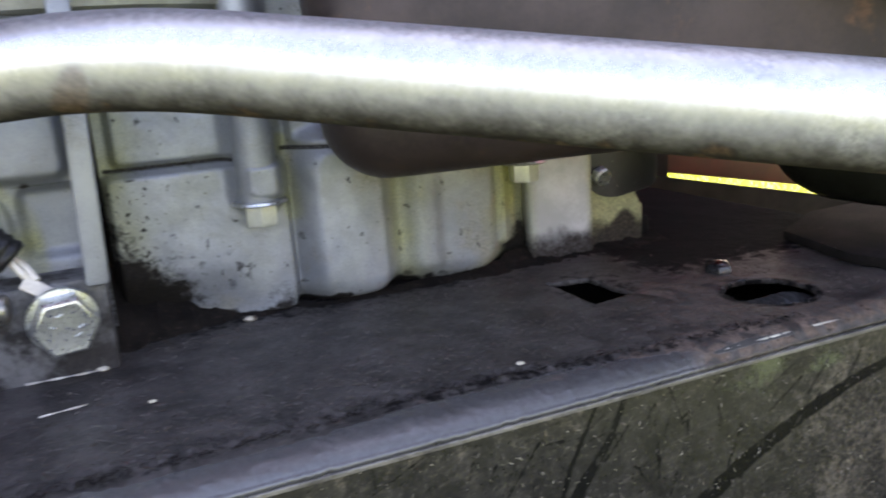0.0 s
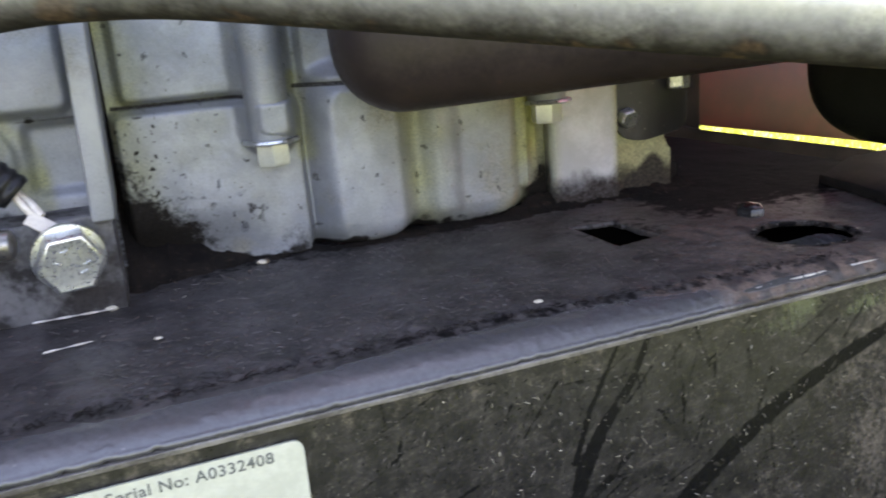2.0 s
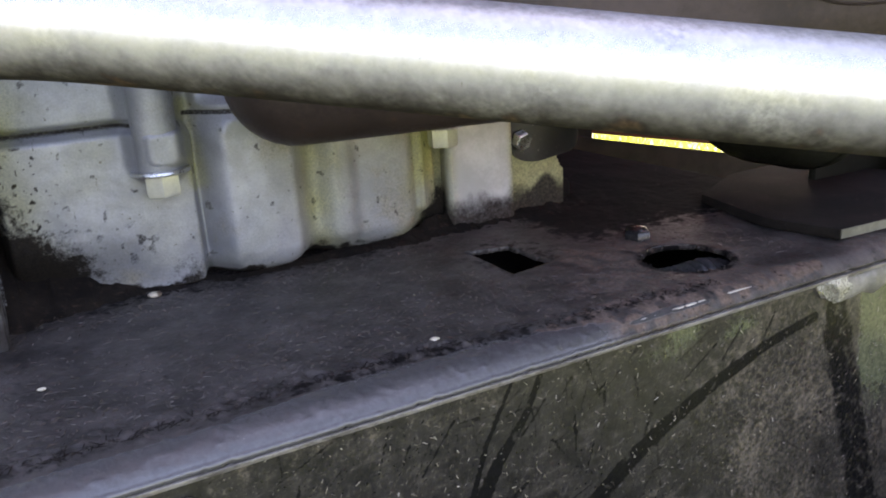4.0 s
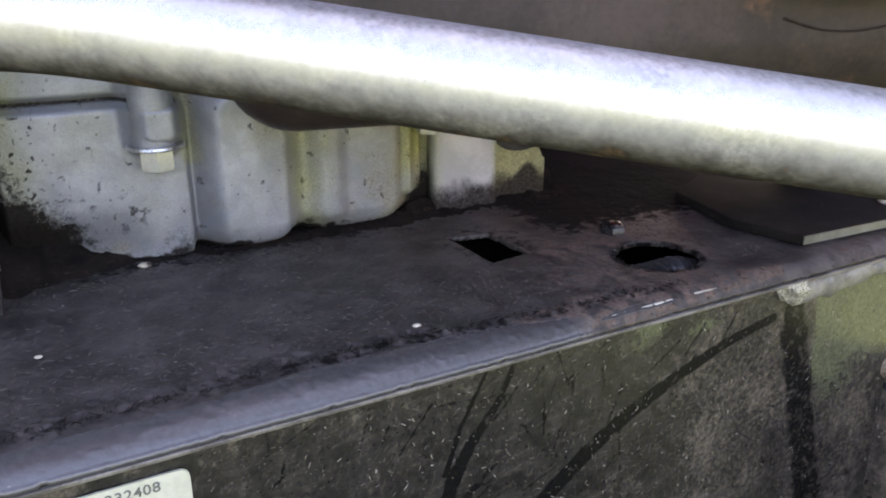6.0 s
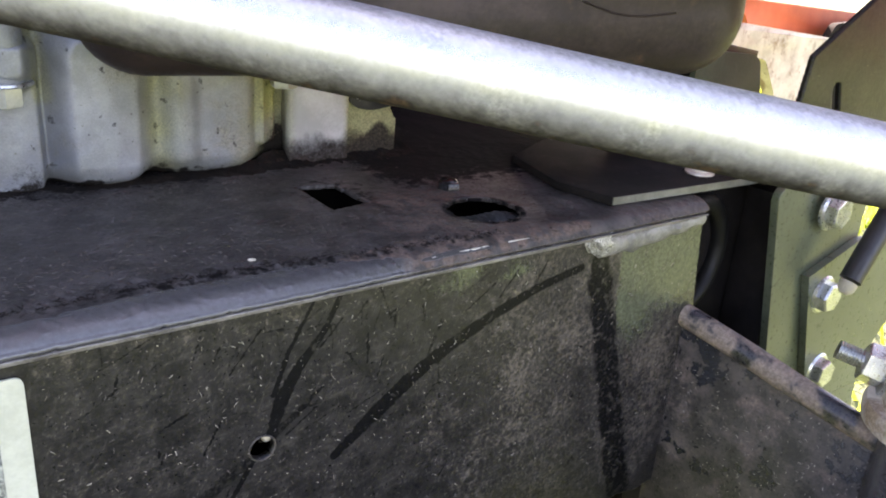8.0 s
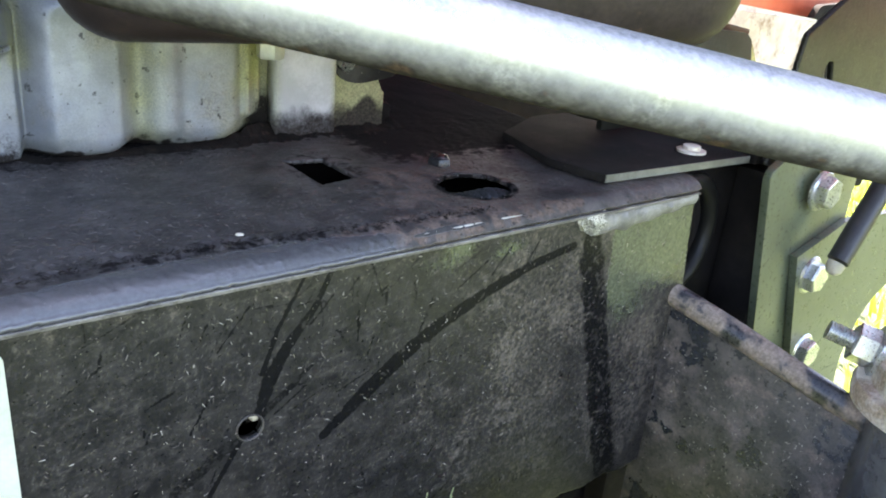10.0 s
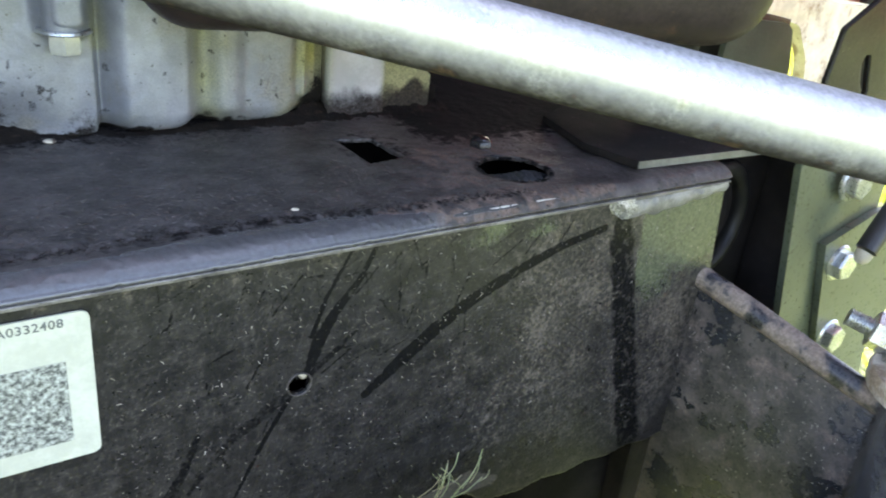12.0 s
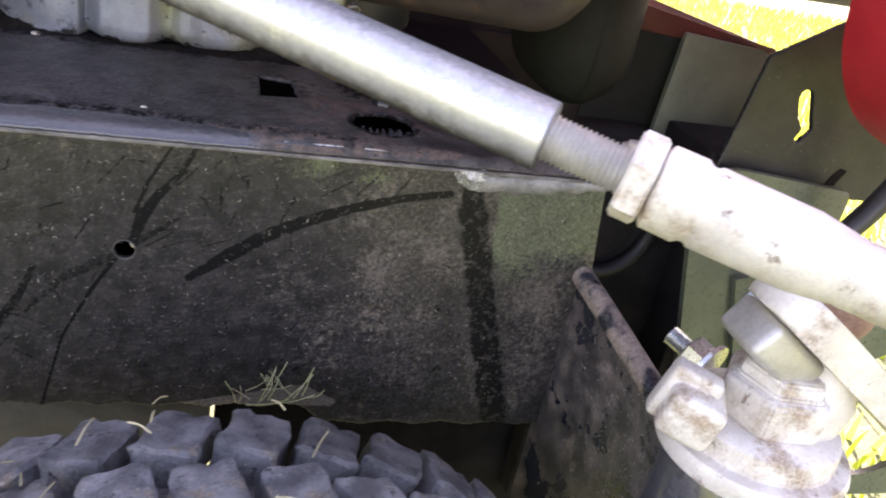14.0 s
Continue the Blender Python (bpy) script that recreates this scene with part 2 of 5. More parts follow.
m_gloss = material("glossy_black_enamel", (0.012, 0.012, 0.013), (0.026, 0.025, 0.025), (0.14, 0.3), 0, 40, 600, 0.15, 0.0003, specks=(300, 0.12, (0.2, 0.19, 0.18)))
m_olive = material("olive_grey_green_paint", (0.085, 0.098, 0.07), (0.125, 0.14, 0.105), (0.28, 0.42), 0, 40, 500, 0.1, 0.0003)
m_rust = material("rusty_steel", (0.16, 0.08, 0.045), (0.32, 0.19, 0.12), (0.6, 0.8), 0.2, 70, 700, 0.4, 0.0004)
# near-black grimy steel; also stands for shade in recesses and behind the engine
m_dark = material("grimy_and_shaded_steel", (0.006, 0.0052, 0.005), (0.017, 0.014, 0.013), (0.7, 0.9), 0, 50, 600, 0.4, 0.0005, spec=0.12)
m_dark_olive = material("dark_olive_enamel", (0.010, 0.0105, 0.008), (0.018, 0.0185, 0.014), (0.55, 0.75), 0, 40, 500, 0.3, 0.0004, spec=0.2)
m_rail = material("olive_grey_paint", (0.065, 0.065, 0.05), (0.105, 0.10, 0.077), (0.45, 0.6), 0, 40, 500, 0.2, 0.0004)
m_dirt_bits = material("reddish_debris", (0.025, 0.018, 0.015), (0.10, 0.07, 0.055), (0.7, 0.9), 0, 300, 900, 0)
m_straw = material("dry_grass", (0.32, 0.27, 0.14), (0.5, 0.45, 0.27), (0.6, 0.8), 0, 60, 600, 0, jitter=0.4)
m_flecks = material("dry_grass_dust", (0.05, 0.043, 0.035), (0.2, 0.175, 0.145), (0.6, 0.8), 0, 400, 900, 0)
m_top_bits = material("grey_brown_fibres", (0.035, 0.031, 0.029), (0.13, 0.115, 0.105), (0.6, 0.8), 0, 300, 900, 0)
m_straw_bits = material("pale_chaff", (0.16, 0.145, 0.12), (0.42, 0.39, 0.33), (0.6, 0.8), 0, 300, 900, 0)
m_ground = material("lawn_soil", (0.05, 0.075, 0.03), (0.075, 0.105, 0.045), (0.7, 0.9), 0, 4, 60, 0.6, 0.02)
m_grass = material("sunlit_grass", (0.13, 0.2, 0.02), (0.22, 0.29, 0.05), (0.5, 0.7), 0, 6, 40, 0)
# thin blades let the sun through
_t = m_grass.node_tree
_tr, _mx = _t.nodes.new("ShaderNodeBsdfTranslucent"), _t.nodes.new("ShaderNodeMixShader")
_tr.inputs["Color"].default_value, _mx.inputs[0].default_value = (0.36, 0.45, 0.05, 1), 0.5
_t.links.new(_t.nodes["Principled BSDF"].outputs[0], _mx.inputs[1])
_t.links.new(_tr.outputs[0], _mx.inputs[2])
_t.links.new(_mx.outputs[0], _t.nodes["Material Output"].inputs["Surface"])


# ---- building helpers ----
def mesh_of(bm, name, mat, smooth=True, angle=40):
    me = bpy.data.meshes.new(name)
    bmesh.ops.recalc_face_normals(bm, faces=bm.faces)
    if smooth:
        lim = radians(angle)
        for f_ in bm.faces:
            f_.smooth = True
        for e in bm.edges:
            if len(e.link_faces) == 2 and e.calc_face_angle(0) > lim:
                e.smooth = False
    bm.to_mesh(me)
    bm.free()
    if mat:
        me.materials.append(mat)
    return me


def thing(name, label, category, at=(0, 0, 0), group="", kind=""):
    ob = new(name)
    ob.location = at
    ob.empty_display_size = 0.01
    return tagged(ob, label, category, group, kind)


def part(name, bm, mat, parent, label="", smooth=True, angle=40):
    """One mesh object under a thing or a part; the mesh is given in world places."""
    ob = new(name, mesh_of(bm, name, mat, smooth, angle))
    if parent:
        ob.parent = parent
        base = parent.location + (parent.parent.location if parent.parent else Vector())
        ob.location = -base
    return tagged(ob, label)


def own_mesh(name, me, parent, m=None, label=""):
    ob = new(name, me)
    ob.parent = parent
    base = parent.location + (parent.parent.location if parent.parent else Vector())
    ob.matrix_basis = Matrix.Translation(-base) @ (m or Matrix())
    return tagged(ob, label)


def box(bm, lo, hi, bevel=0.0, m=None, seg=2):
    r = bmesh.ops.create_cube(bm, size=1)
    vs = r["verts"]
    for v in vs:
        v.co = Vector([lo[i] + (v.co[i] + 0.5) * (hi[i] - lo[i]) for i in range(3)])
    if bevel:
        es = list({e for v in vs for e in v.link_edges})
        q = bmesh.ops.bevel(bm, geom=es, offset=bevel, segments=seg, affect="EDGES", profile=0.5)
        vs = list({v for f_ in q["faces"] for v in f_.verts} | {v for v in vs if v.is_valid})
    if m is not None:
        bmesh.ops.transform(bm, matrix=m, verts=vs)
    return bm


def frame_of(d):
    d = Vector(d).normalized()
    u = d.cross(Vector((0, 0, 1)) if abs(d.z) < 0.9 else Vector((1, 0, 0))).normalized()
    return d, u, d.cross(u)


def lathe(bm, p0, d, profile, seg=24, turn=0.0):
    """A turned body round the axis p0, d: profile rows (along, radius); seg 6 gives a hexagon."""
    d, u, w = frame_of(d)
    p0, rings = Vector(p0), []
    for a, r in profile:
        rings.append([bm.verts.new(p0 + d * a + (u * math.cos(turn + 2 * math.pi * i / seg) + w * math.sin(turn + 2 * math.pi * i / seg)) * r) for i in range(seg)])
    for a, b in zip(rings, rings[1:]):
        for i in range(seg):
            bm.faces.new((a[i], a[(i + 1) % seg], b[(i + 1) % seg], b[i]))
    bm.faces.new(rings[0][::-1]), bm.faces.new(rings[-1])
    return bm


def smooth_line(points, step=0.002):
    """Catmull-Rom through the points, at even small steps."""
    p = [Vector(q) for q in points]
    p = [p[0] * 2 - p[1]] + p + [p[-1] * 2 - p[-2]]
    out = []
    for a, b, c, d in zip(p, p[1:], p[2:], p[3:]):
        n = max(2, int((c - b).length / step))
        for i in range(n):
            t = i / n
            out.append(0.5 * (2 * b + (c - a) * t + (2 * a - 5 * b + 4 * c - d) * t * t + (3 * b - a - 3 * c + d) * t ** 3))
    return out + [p[-2]]


def sweep(bm, line, radius, seg=14, caps=True):
    """A tube along a line; radius is a number or a function of the length so far."""
    u, rings, run = None, [], 0.0
    for i, p in enumerate(line):
        d = (line[min(i + 1, len(line) - 1)] - line[max(i - 1, 0)]).normalized()
        if i:
            run += (p - line[i - 1]).length
        u = frame_of(d)[1] if u is None else (u - d * u.dot(d)).normalized()
        w = d.cross(u)
        r = radius(run) if callable(radius) else radius
        rings.append([bm.verts.new(p + (u * math.cos(2 * math.pi * k / seg) + w * math.sin(2 * math.pi * k / seg)) * r) for k in range(seg)])
    for a, b in zip(rings, rings[1:]):
        for k in range(seg):
            bm.faces.new((a[k], a[(k + 1) % seg], b[(k + 1) % seg], b[k]))
    if caps:
        bm.faces.new(rings[0][::-1]), bm.faces.new(rings[-1])
    return bm


def prism(bm, outline, y0, y1, axis="y", bevel=0.0):
    """A plate from an outline in the other two axes, between y0 and y1 along the axis."""
    place = {"y": lambda a, b, c: (a, c, b), "z": lambda a, b, c: (a, b, c), "x": lambda a, b, c: (c, a, b)}[axis]
    lo, hi = [bm.verts.new(place(a, b, y0)) for a, b in outline], [bm.verts.new(place(a, b, y1)) for a, b in outline]
    faces = [bm.faces.new(lo[::-1]), bm.faces.new(hi)]
    n = len(outline)
    for i in range(n):
        faces.append(bm.faces.new((lo[i], lo[(i + 1) % n], hi[(i + 1) % n], hi[i])))
    if bevel:
        es = [e for f_ in faces[:2] for e in f_.edges]
        bmesh.ops.bevel(bm, geom=es, offset=bevel, segments=2, affect="EDGES", profile=0.5)
    return bm


def rounded(points, r, n=6):
    """An outline with its corners rounded by r."""
    out, k = [], len(points)
    for i in range(k):
        a, b, c = Vector(points[i - 1]), Vector(points[i]), Vector(points[(i + 1) % k])
        rr = min(r, (a - b).length * 0.48, (c - b).length * 0.48)
        p, q = b + (a - b).normalized() * rr, b + (c - b).normalized() * rr
        for j in range(n + 1):
            t = j / n
            out.append(tuple((1 - t) ** 2 * p + 2 * t * (1 - t) * b + t * t * q))
    return out


def step01(lo, hi, v):
    t = np.clip((v - lo) / (hi - lo), 0, 1)
    return t * t * (3 - 2 * t)


def noise_grid(a, b, scale, seed=0.0):
    return np.array([noise.noise(Vector((x * scale, y * scale, seed))) for x, y in zip(a.ravel(), b.ravel())]).reshape(a.shape)


def sheet(name, us, vs, place, mat, parent, holes=None, masks=None, label="", thick=0.0):
    """A finely divided sheet over us x vs. place gives its points; holes says which points are cut out; masks: named dirt amounts."""
    U, V = np.meshgrid(us, vs)
    P = np.stack(place(U, V), -1).reshape(-1, 3)
    w, h = len(us), len(vs)
    idx = np.arange(w * h).reshape(h, w)
    quads = np.stack([idx[:-1, :-1], idx[:-1, 1:], idx[1:, 1:], idx[1:, :-1]], -1).reshape(-1, 4)
    if holes is not None:
        cu, cv = (U[:-1, :-1] + U[1:, 1:]) / 2, (V[:-1, :-1] + V[1:, 1:]) / 2
        quads = quads[~holes(cu, cv).ravel()]
    me = bpy.data.meshes.new(name)
    me.from_pydata(P.tolist(), [], quads.tolist())
    for key, f_ in (masks or {}).items():
        me.attributes.new(key, "FLOAT", "POINT").data.foreach_set("value", np.clip(f_(U, V), 0, 1).astype(np.float32).ravel())
    me.polygons.foreach_set("use_smooth", [True] * len(me.polygons))
    me.materials.append(mat)
    ob = own_mesh(name, me, parent, None, label)
    if thick:
        s = ob.modifiers.new("thickness", "SOLIDIFY")
        s.thickness, s.offset = thick, -1
    return ob


def near_line(U, V, pts, width):
    """How near points lie to a bent line: 1 on it, 0 past its width."""
    best = np.full(U.shape, 9.0)
    for (a, b, *wa), (c, d, *wb) in zip(pts, pts[1:]):
        t = np.clip(((U - a) * (c - a) + (V - b) * (d - b)) / ((c - a) ** 2 + (d - b) ** 2), 0, 1)
        k = (wa[0] + (wb[0] - wa[0]) * t) if wa else 1.0
        best = np.minimum(best, np.hypot(U - a - (c - a) * t, V - b - (d - b) * t) / k)
    return 1 - step01(width * 0.55, width * 1.15, best)


# ---- ground and sky side ----
GROUND = -0.466
g = bmesh.new()
bmesh.ops.create_grid(g, x_segments=2, y_segments=2, size=400)
for v in g.verts:
    v.co.z = GROUND
ground = new("ground", mesh_of(g, "ground", m_ground, False))
tagged(ground, "sunlit green lawn under and around the machine", "lawn", kind="structure")


def blades(name, count, height, *patches):
    rng = np.random.default_rng(7)
    verts, faces = [], []
    for i in range(count):
        x0, x1, y0, y1 = patches[i % len(patches)]
        x, y, a, h = rng.uniform(x0, x1), rng.uniform(y0, y1), rng.uniform(0, 6.28), height * rng.uniform(0.6, 1.3)
        dx, dy, lean = math.cos(a) * 0.004, math.sin(a) * 0.004, rng.normal(0, 0.4, 2) * h
        k = len(verts)
        verts += [(x - dx, y - dy, GROUND), (x + dx, y + dy, GROUND), (x + dx * 0.7 + lean[0] * 0.4, y + dy * 0.7 + lean[1] * 0.4, GROUND + h * 0.6),
                  (x - dx * 0.7 + lean[0] * 0.4, y - dy * 0.7 + lean[1] * 0.4, GROUND + h * 0.6), (x + lean[0], y + lean[1], GROUND + h)]
        faces += [(k, k + 1, k + 2, k + 3), (k + 3, k + 2, k + 4)]
    me = bpy.data.meshes.new(name)
    me.from_pydata(verts, [], faces)
    me.materials.append(m_grass)
    return tagged(new(name, me), "short mown grass blades lit by the sun", "grass", kind="stuff")


blades("grass", 64000, 0.05, (0.25, 4.5, -0.1, 4.5), (-4.5, 0.25, -0.1, 4.5), (0.25, 4.5, -0.1, 4.5), (-4.5, 4.5, -4.5, -0.1))


# ---- bolts ----
def hex_bolt(parent, at, way, flats, height, flange=0.0, mat=None, flange_mat=None, turn=0.3, washer=0.0, label="hexagonal bolt head", dish=True):
    """A bolt whose head stands on the point at and looks along way."""
    r = flats / 2 / math.cos(math.pi / 6)
    d = Vector(way).normalized()
    b = bmesh.new()
    rows = [(0, r), (height * 0.82, r), (height * 0.97, r * 0.93), (height, r * 0.86)]
    if dish:
        rows += [(height * 0.985, r * 0.78), (height * 0.98, r * 0.5)]
    lathe(b, at, d, rows, 6, turn)
    head = part("bolt_head", b, mat or m_zinc, parent, label, True, 20)
    if flange or washer:
        b = bmesh.new()
        q = flange or washer
        lathe(b, Vector(at) - d * 0.0012, d, [(0, q), (0.0014, q), (0.0024 if flange else 0.0016, q * 0.9)], 28)
        part("washer", b, flange_mat or mat or m_zinc, head)
    return head


def stud(parent, name, p0, way, r, length, pitch=0.0015, mat=None, label="threaded stud"):
    b = bmesh.new()
    n, rows = int(length / pitch), [(0, r * 0.9)]
    for i in range(n):
        rows += [(pitch * (i + 0.25), r), (pitch * (i + 0.75), r * 0.86)]
    rows += [(length, r * 0.8)]
    lathe(b, p0, way, rows, 16)
    return part(name, b, mat or m_zinc, parent, label, True, 60)


# ---- chassis ----
chassis = thing("chassis_frame", "grimy black painted steel chassis rail with scratched front", "chassis", (0.04, 0.02, -0.147))
HOLE, HOLE_R = (0.005, -0.056), 0.0043
TUBE_HOLE, TUBE_R = (0.1110, 0.0325), 0.0147
SLOT = [(0.0568, 0.0840), (0.0728, 0.0790), (0.0745, 0.0545), (0.0570, 0.0510)]


def snap_round(U, V, c, r, step):
    du, dv = U - c[0], V - c[1]
    d = np.hypot(du, dv) + 1e-9
    k = np.where(np.abs(d - r) < step * 0.75, r / d, 1.0)
    return c[0] + du * k, c[1] + dv * k


def face_place(U, V):
    U, V = snap_round(U, V, HOLE, HOLE_R, 0.0007)
    X = U + np.clip((U - 0.1) / 0.11, 0, 1) * np.clip(-V - 0.004, 0, 1) * 0.12
    Y = -np.clip(U - 0.15, 0, 1) * 0.015 + 0.0003 * noise_grid(U, V, 30, 3.0)
    return X, Y, V


def face_holes(U, V):
    low = -0.137 - 0.0105 * step01(0.085, 0.1, U) + 0.0008 * np.sin(U * 260)
    return (np.hypot(U - HOLE[0], V - HOLE[1]) < HOLE_R) | (V < low)


def face_clean(U, V):
    a = near_line(U, V, [(0.139, -0.019, 0.7), (0.118, -0.023, 0.8), (0.096, -0.030, 1.0), (0.076, -0.038, 1.2), (0.061, -0.046, 1.3), (0.047, -0.056, 1.3), (0.031, -0.068, 0.7)], 0.0030)
    b = near_line(U, V, [(0.034, -0.004, 0.6), (0.026, -0.020, 0.8), (0.017, -0.031, 1.3), (0.0115, -0.041, 1.7), (0.008, -0.052, 1.1)], 0.0019)
    b2 = near_line(U, V, [(0.025, -0.004, 0.5), (0.014, -0.024, 0.8), (0.009, -0.038, 1.0)], 0.0012)
    U2, V0 = U, V
    U = U + 0.0012 * noise_grid(U, V, 130, 81.0) + 0.0008 * noise_grid(U, V, 380, 82.0)
    c = near_line(U, V, [(0.1475, -0.013, 0.8), (0.1515, -0.03, 1.1), (0.158, -0.06, 1.05), (0.167, -0.1, 1.15), (0.1765, -0.148, 1.0)], 0.0076)
    U = U2
    n4, n5 = noise_grid(U, V, 180, 83.0), noise_grid(U, V, 700, 84.0)
    smudge = near_line(U, V, [(0.1360, -0.040, 0.5), (0.1400, -0.055, 0.9), (0.1440, -0.085, 1.0), (0.1470, -0.110, 0.8), (0.140, -0.125, 0.5)], 0.0052) * np.clip(0.35 + 0.9 * n4 + 0.5 * n5, 0, 1)
    # darker towards the lower right, the bottom and the lower left
    foot = step01(0.170, 0.200, U + 0.10 * (V + 0.10)) * step01(-0.060, -0.110, V + 0.006 * n4) * 0.6
    low_dark = np.maximum(step01(-0.095, -0.135, V + 0.012 * n4) * 0.24 * (1 - step01(0.11, 0.14, U)), step01(0.05, -0.03, U) * step01(-0.02, -0.05, V) * (0.26 + 0.2 * n4))
    c = c * np.clip(0.86 + 0.4 * n4 + 0.45 * n5, 0.3, 1)
    d = near_line(U, V, [(0.003, -0.058, 0.6), (-0.008, -0.076, 0.6), (-0.02, -0.1, 0.4), (-0.03, -0.14, 0.4)], 0.0018)
    e = near_line(U, V, [(0.003, -0.058, 1), (-0.008, -0.064, 1.6), (-0.02, -0.072, 1.2), (-0.034, -0.088, 0.6)], 0.0022) * 0.8
    f_ = near_line(U, V, [(0.007, -0.054, 1), (0.017, -0.047, 1.0), (0.026, -0.040, 0.4)], 0.002) * 0.7
    g_ = near_line(U, V, [(-0.030, -0.066, 0.5), (-0.036, -0.080, 0.8), (-0.048, -0.100, 1.0), (-0.062, -0.125, 0.9)], 0.0030) * 0.7
    out = np.maximum.reduce([a, b, b2, c * 0.95, d, e * 0.75, f_, g_, smudge * 0.8, foot * 0.8, low_dark])
    rng = np.random.default_rng(3)
    for _ in range(64):
        x, z, an, ln = rng.uniform(-0.04, 0.125), -0.008 - rng.uniform(0, 0.05) * rng.uniform(0, 1), rng.normal(-2.0, 0.6), rng.uniform(0.003, 0.018)
        out = np.maximum(out, near_line(U, V, [(x, z, 1.0), (x + math.cos(an) * ln, z + math.sin(an) * ln, 0.5)], rng.uniform(0.0004, 0.0008)) * rng.uniform(0.45, 0.85))
    for _ in range(60):
        x, z, an, ln = rng.uniform(-0.05, 0.2), rng.uniform(-0.135, -0.01), rng.uniform(0, 3.14), rng.uniform(0.004, 0.018)
        out = np.maximum(out, near_line(U, V, [(x, z), (x + math.cos(an) * ln, z + math.sin(an) * ln)], rng.uniform(0.0004, 0.0007)) * rng.uniform(0.4, 0.75))
    ragged = 0.72 + 0.6 * noise_grid(U, V, 240, 9.0) + 0.4 * noise_grid(U, V, 600, 10.0)
    patch = step01(0.12, 0.4, noise_grid(U, V, 38, 21.0)) * 0.05
    return np.maximum(out * np.clip(ragged + 0.25, 0, 1), patch)


def face_tan(U, V):
    n1, n2 = noise_grid(U, V, 50, 5.0), noise_grid(U, V, 260, 6.0)
    upper = step01(-0.03, -0.004, V) * (0.42 + 0.4 * n1 + 0.5 * n2) * (1 - 0.5 * step01(0.06, 0.12, U))
    bottom = near_line(U, V, [(0.03, -0.137, 0.3), (0.06, -0.134, 1), (0.085, -0.131, 1.6), (0.1, -0.135, 0.6)], 0.0045) * 1.6
    corner = near_line(U, V, [(0.152, -0.011, 0.6), (0.175, -0.012, 1.0), (0.21, -0.006, 1.0)], 0.007) * (0.7 + 0.5 * n1)
    edge = (near_line(U, V, [(0.1435, -0.02, 0.6), (0.148, -0.05, 1.0), (0.158, -0.1, 0.8), (0.170, -0.148, 0.6)], 0.0045) + near_line(U, V, [(0.160, -0.03), (0.176, -0.1), (0.187, -0.148)], 0.0035)) * (0.5 + 0.6 * n1)
    # the last term's rise to the right paints reflected light as tan
    return np.maximum.reduce([upper, bottom, corner, edge, 0.60 * step01(0.04, 0.13, U - 0.1 * V) * step01(-0.30, -0.04, V) + 0.3 * n1 + 0.3 * n2 * step01(-0.3, 0.2, n1)]) * 0.9


# lawn reflection painted along the top edge and over the right end
def face_lawn_sheen(U, V):
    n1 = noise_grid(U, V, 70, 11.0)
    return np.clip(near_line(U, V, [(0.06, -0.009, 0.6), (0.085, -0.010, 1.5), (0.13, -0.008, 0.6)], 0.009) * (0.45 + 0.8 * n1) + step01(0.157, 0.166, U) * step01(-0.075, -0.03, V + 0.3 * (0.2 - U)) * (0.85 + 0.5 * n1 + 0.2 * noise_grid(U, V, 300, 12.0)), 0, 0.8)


def face_worn(U, V):
    return near_line(U, V, [(-0.135, -0.0068), (0.21, -0.0068)], 0.0009) * (0.5 + 0.5 * noise_grid(U, V, 120, 2.0)) * 0.9


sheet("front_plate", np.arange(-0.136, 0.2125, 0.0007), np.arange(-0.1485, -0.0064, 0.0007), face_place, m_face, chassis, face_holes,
      {"clean": face_clean, "tan": face_tan, "moss": face_lawn_sheen, "worn": face_worn}, "dusty black plate scratched down to clean paint", 0.003)

# yellowed bolt tip that shows in the drilled hole
b = bmesh.new()
bmesh.ops.create_icosphere(b, subdivisions=3, radius=0.0021)
for v in b.verts:
    v.co = Vector((HOLE[0] + 0.0036 + v.co.x, 0.0052 + v.co.y, HOLE[1] + 0.0008 + v.co.z * 1.15))
bmesh.ops.create_cube(b, size=0.002, matrix=Matrix.Translation((HOLE[0] + 0.0036, 0.04, HOLE[1] + 0.0008)) @ Matrix.Diagonal((1, 36, 1, 1)))
part("bolt_tip", b, m_cream, chassis, "yellowed bolt tip inside the drilled hole")
# rim of the drilled hole, and the weld nugget at the bend
b = bmesh.new()
sweep(b, [Vector((HOLE[0] + math.cos(a) * 0.0044, -0.0001, HOLE[1] + math.sin(a) * 0.0044)) for a in np.linspace(0, 6.2832, 40)], 0.0003, 8, False)
part("hole_rim", b, m_gusset, chassis, "bare worn rim of the drilled hole")
b = bmesh.new()
bmesh.ops.create_icosphere(b, subdivisions=3, radius=0.0055)
for v in b.verts:
    k = 1 + 0.45 * noise.noise(v.co * 330) + 0.2 * noise.noise(v.co * 900)
    v.co = Vector((0.1480 + v.co.x * 1.4 * k, -0.0006 + v.co.y * 0.46 * k, -0.0095 + v.co.z * 0.95 * k - 0.25 * v.co.x))
part("weld_bead", b, material("dirty_weld_bead", (0.24, 0.235, 0.225), (0.6, 0.59, 0.57), (0.2, 0.42), 0.6, 260, 1200, 0.7, 0.0005, dust=((420, 0.6, (0.05, 0.04, 0.03), (1, 1, 1), (0, 0, 0)),)), chassis, "silver weld bead at the bend")
b = bmesh.new()
bead = smooth_line([(0.150, 0, -0.0118), (0.165, 0, -0.0122), (0.185, 0, -0.0108), (0.2120, 0, -0.0082)], 0.001)
rows_ = []
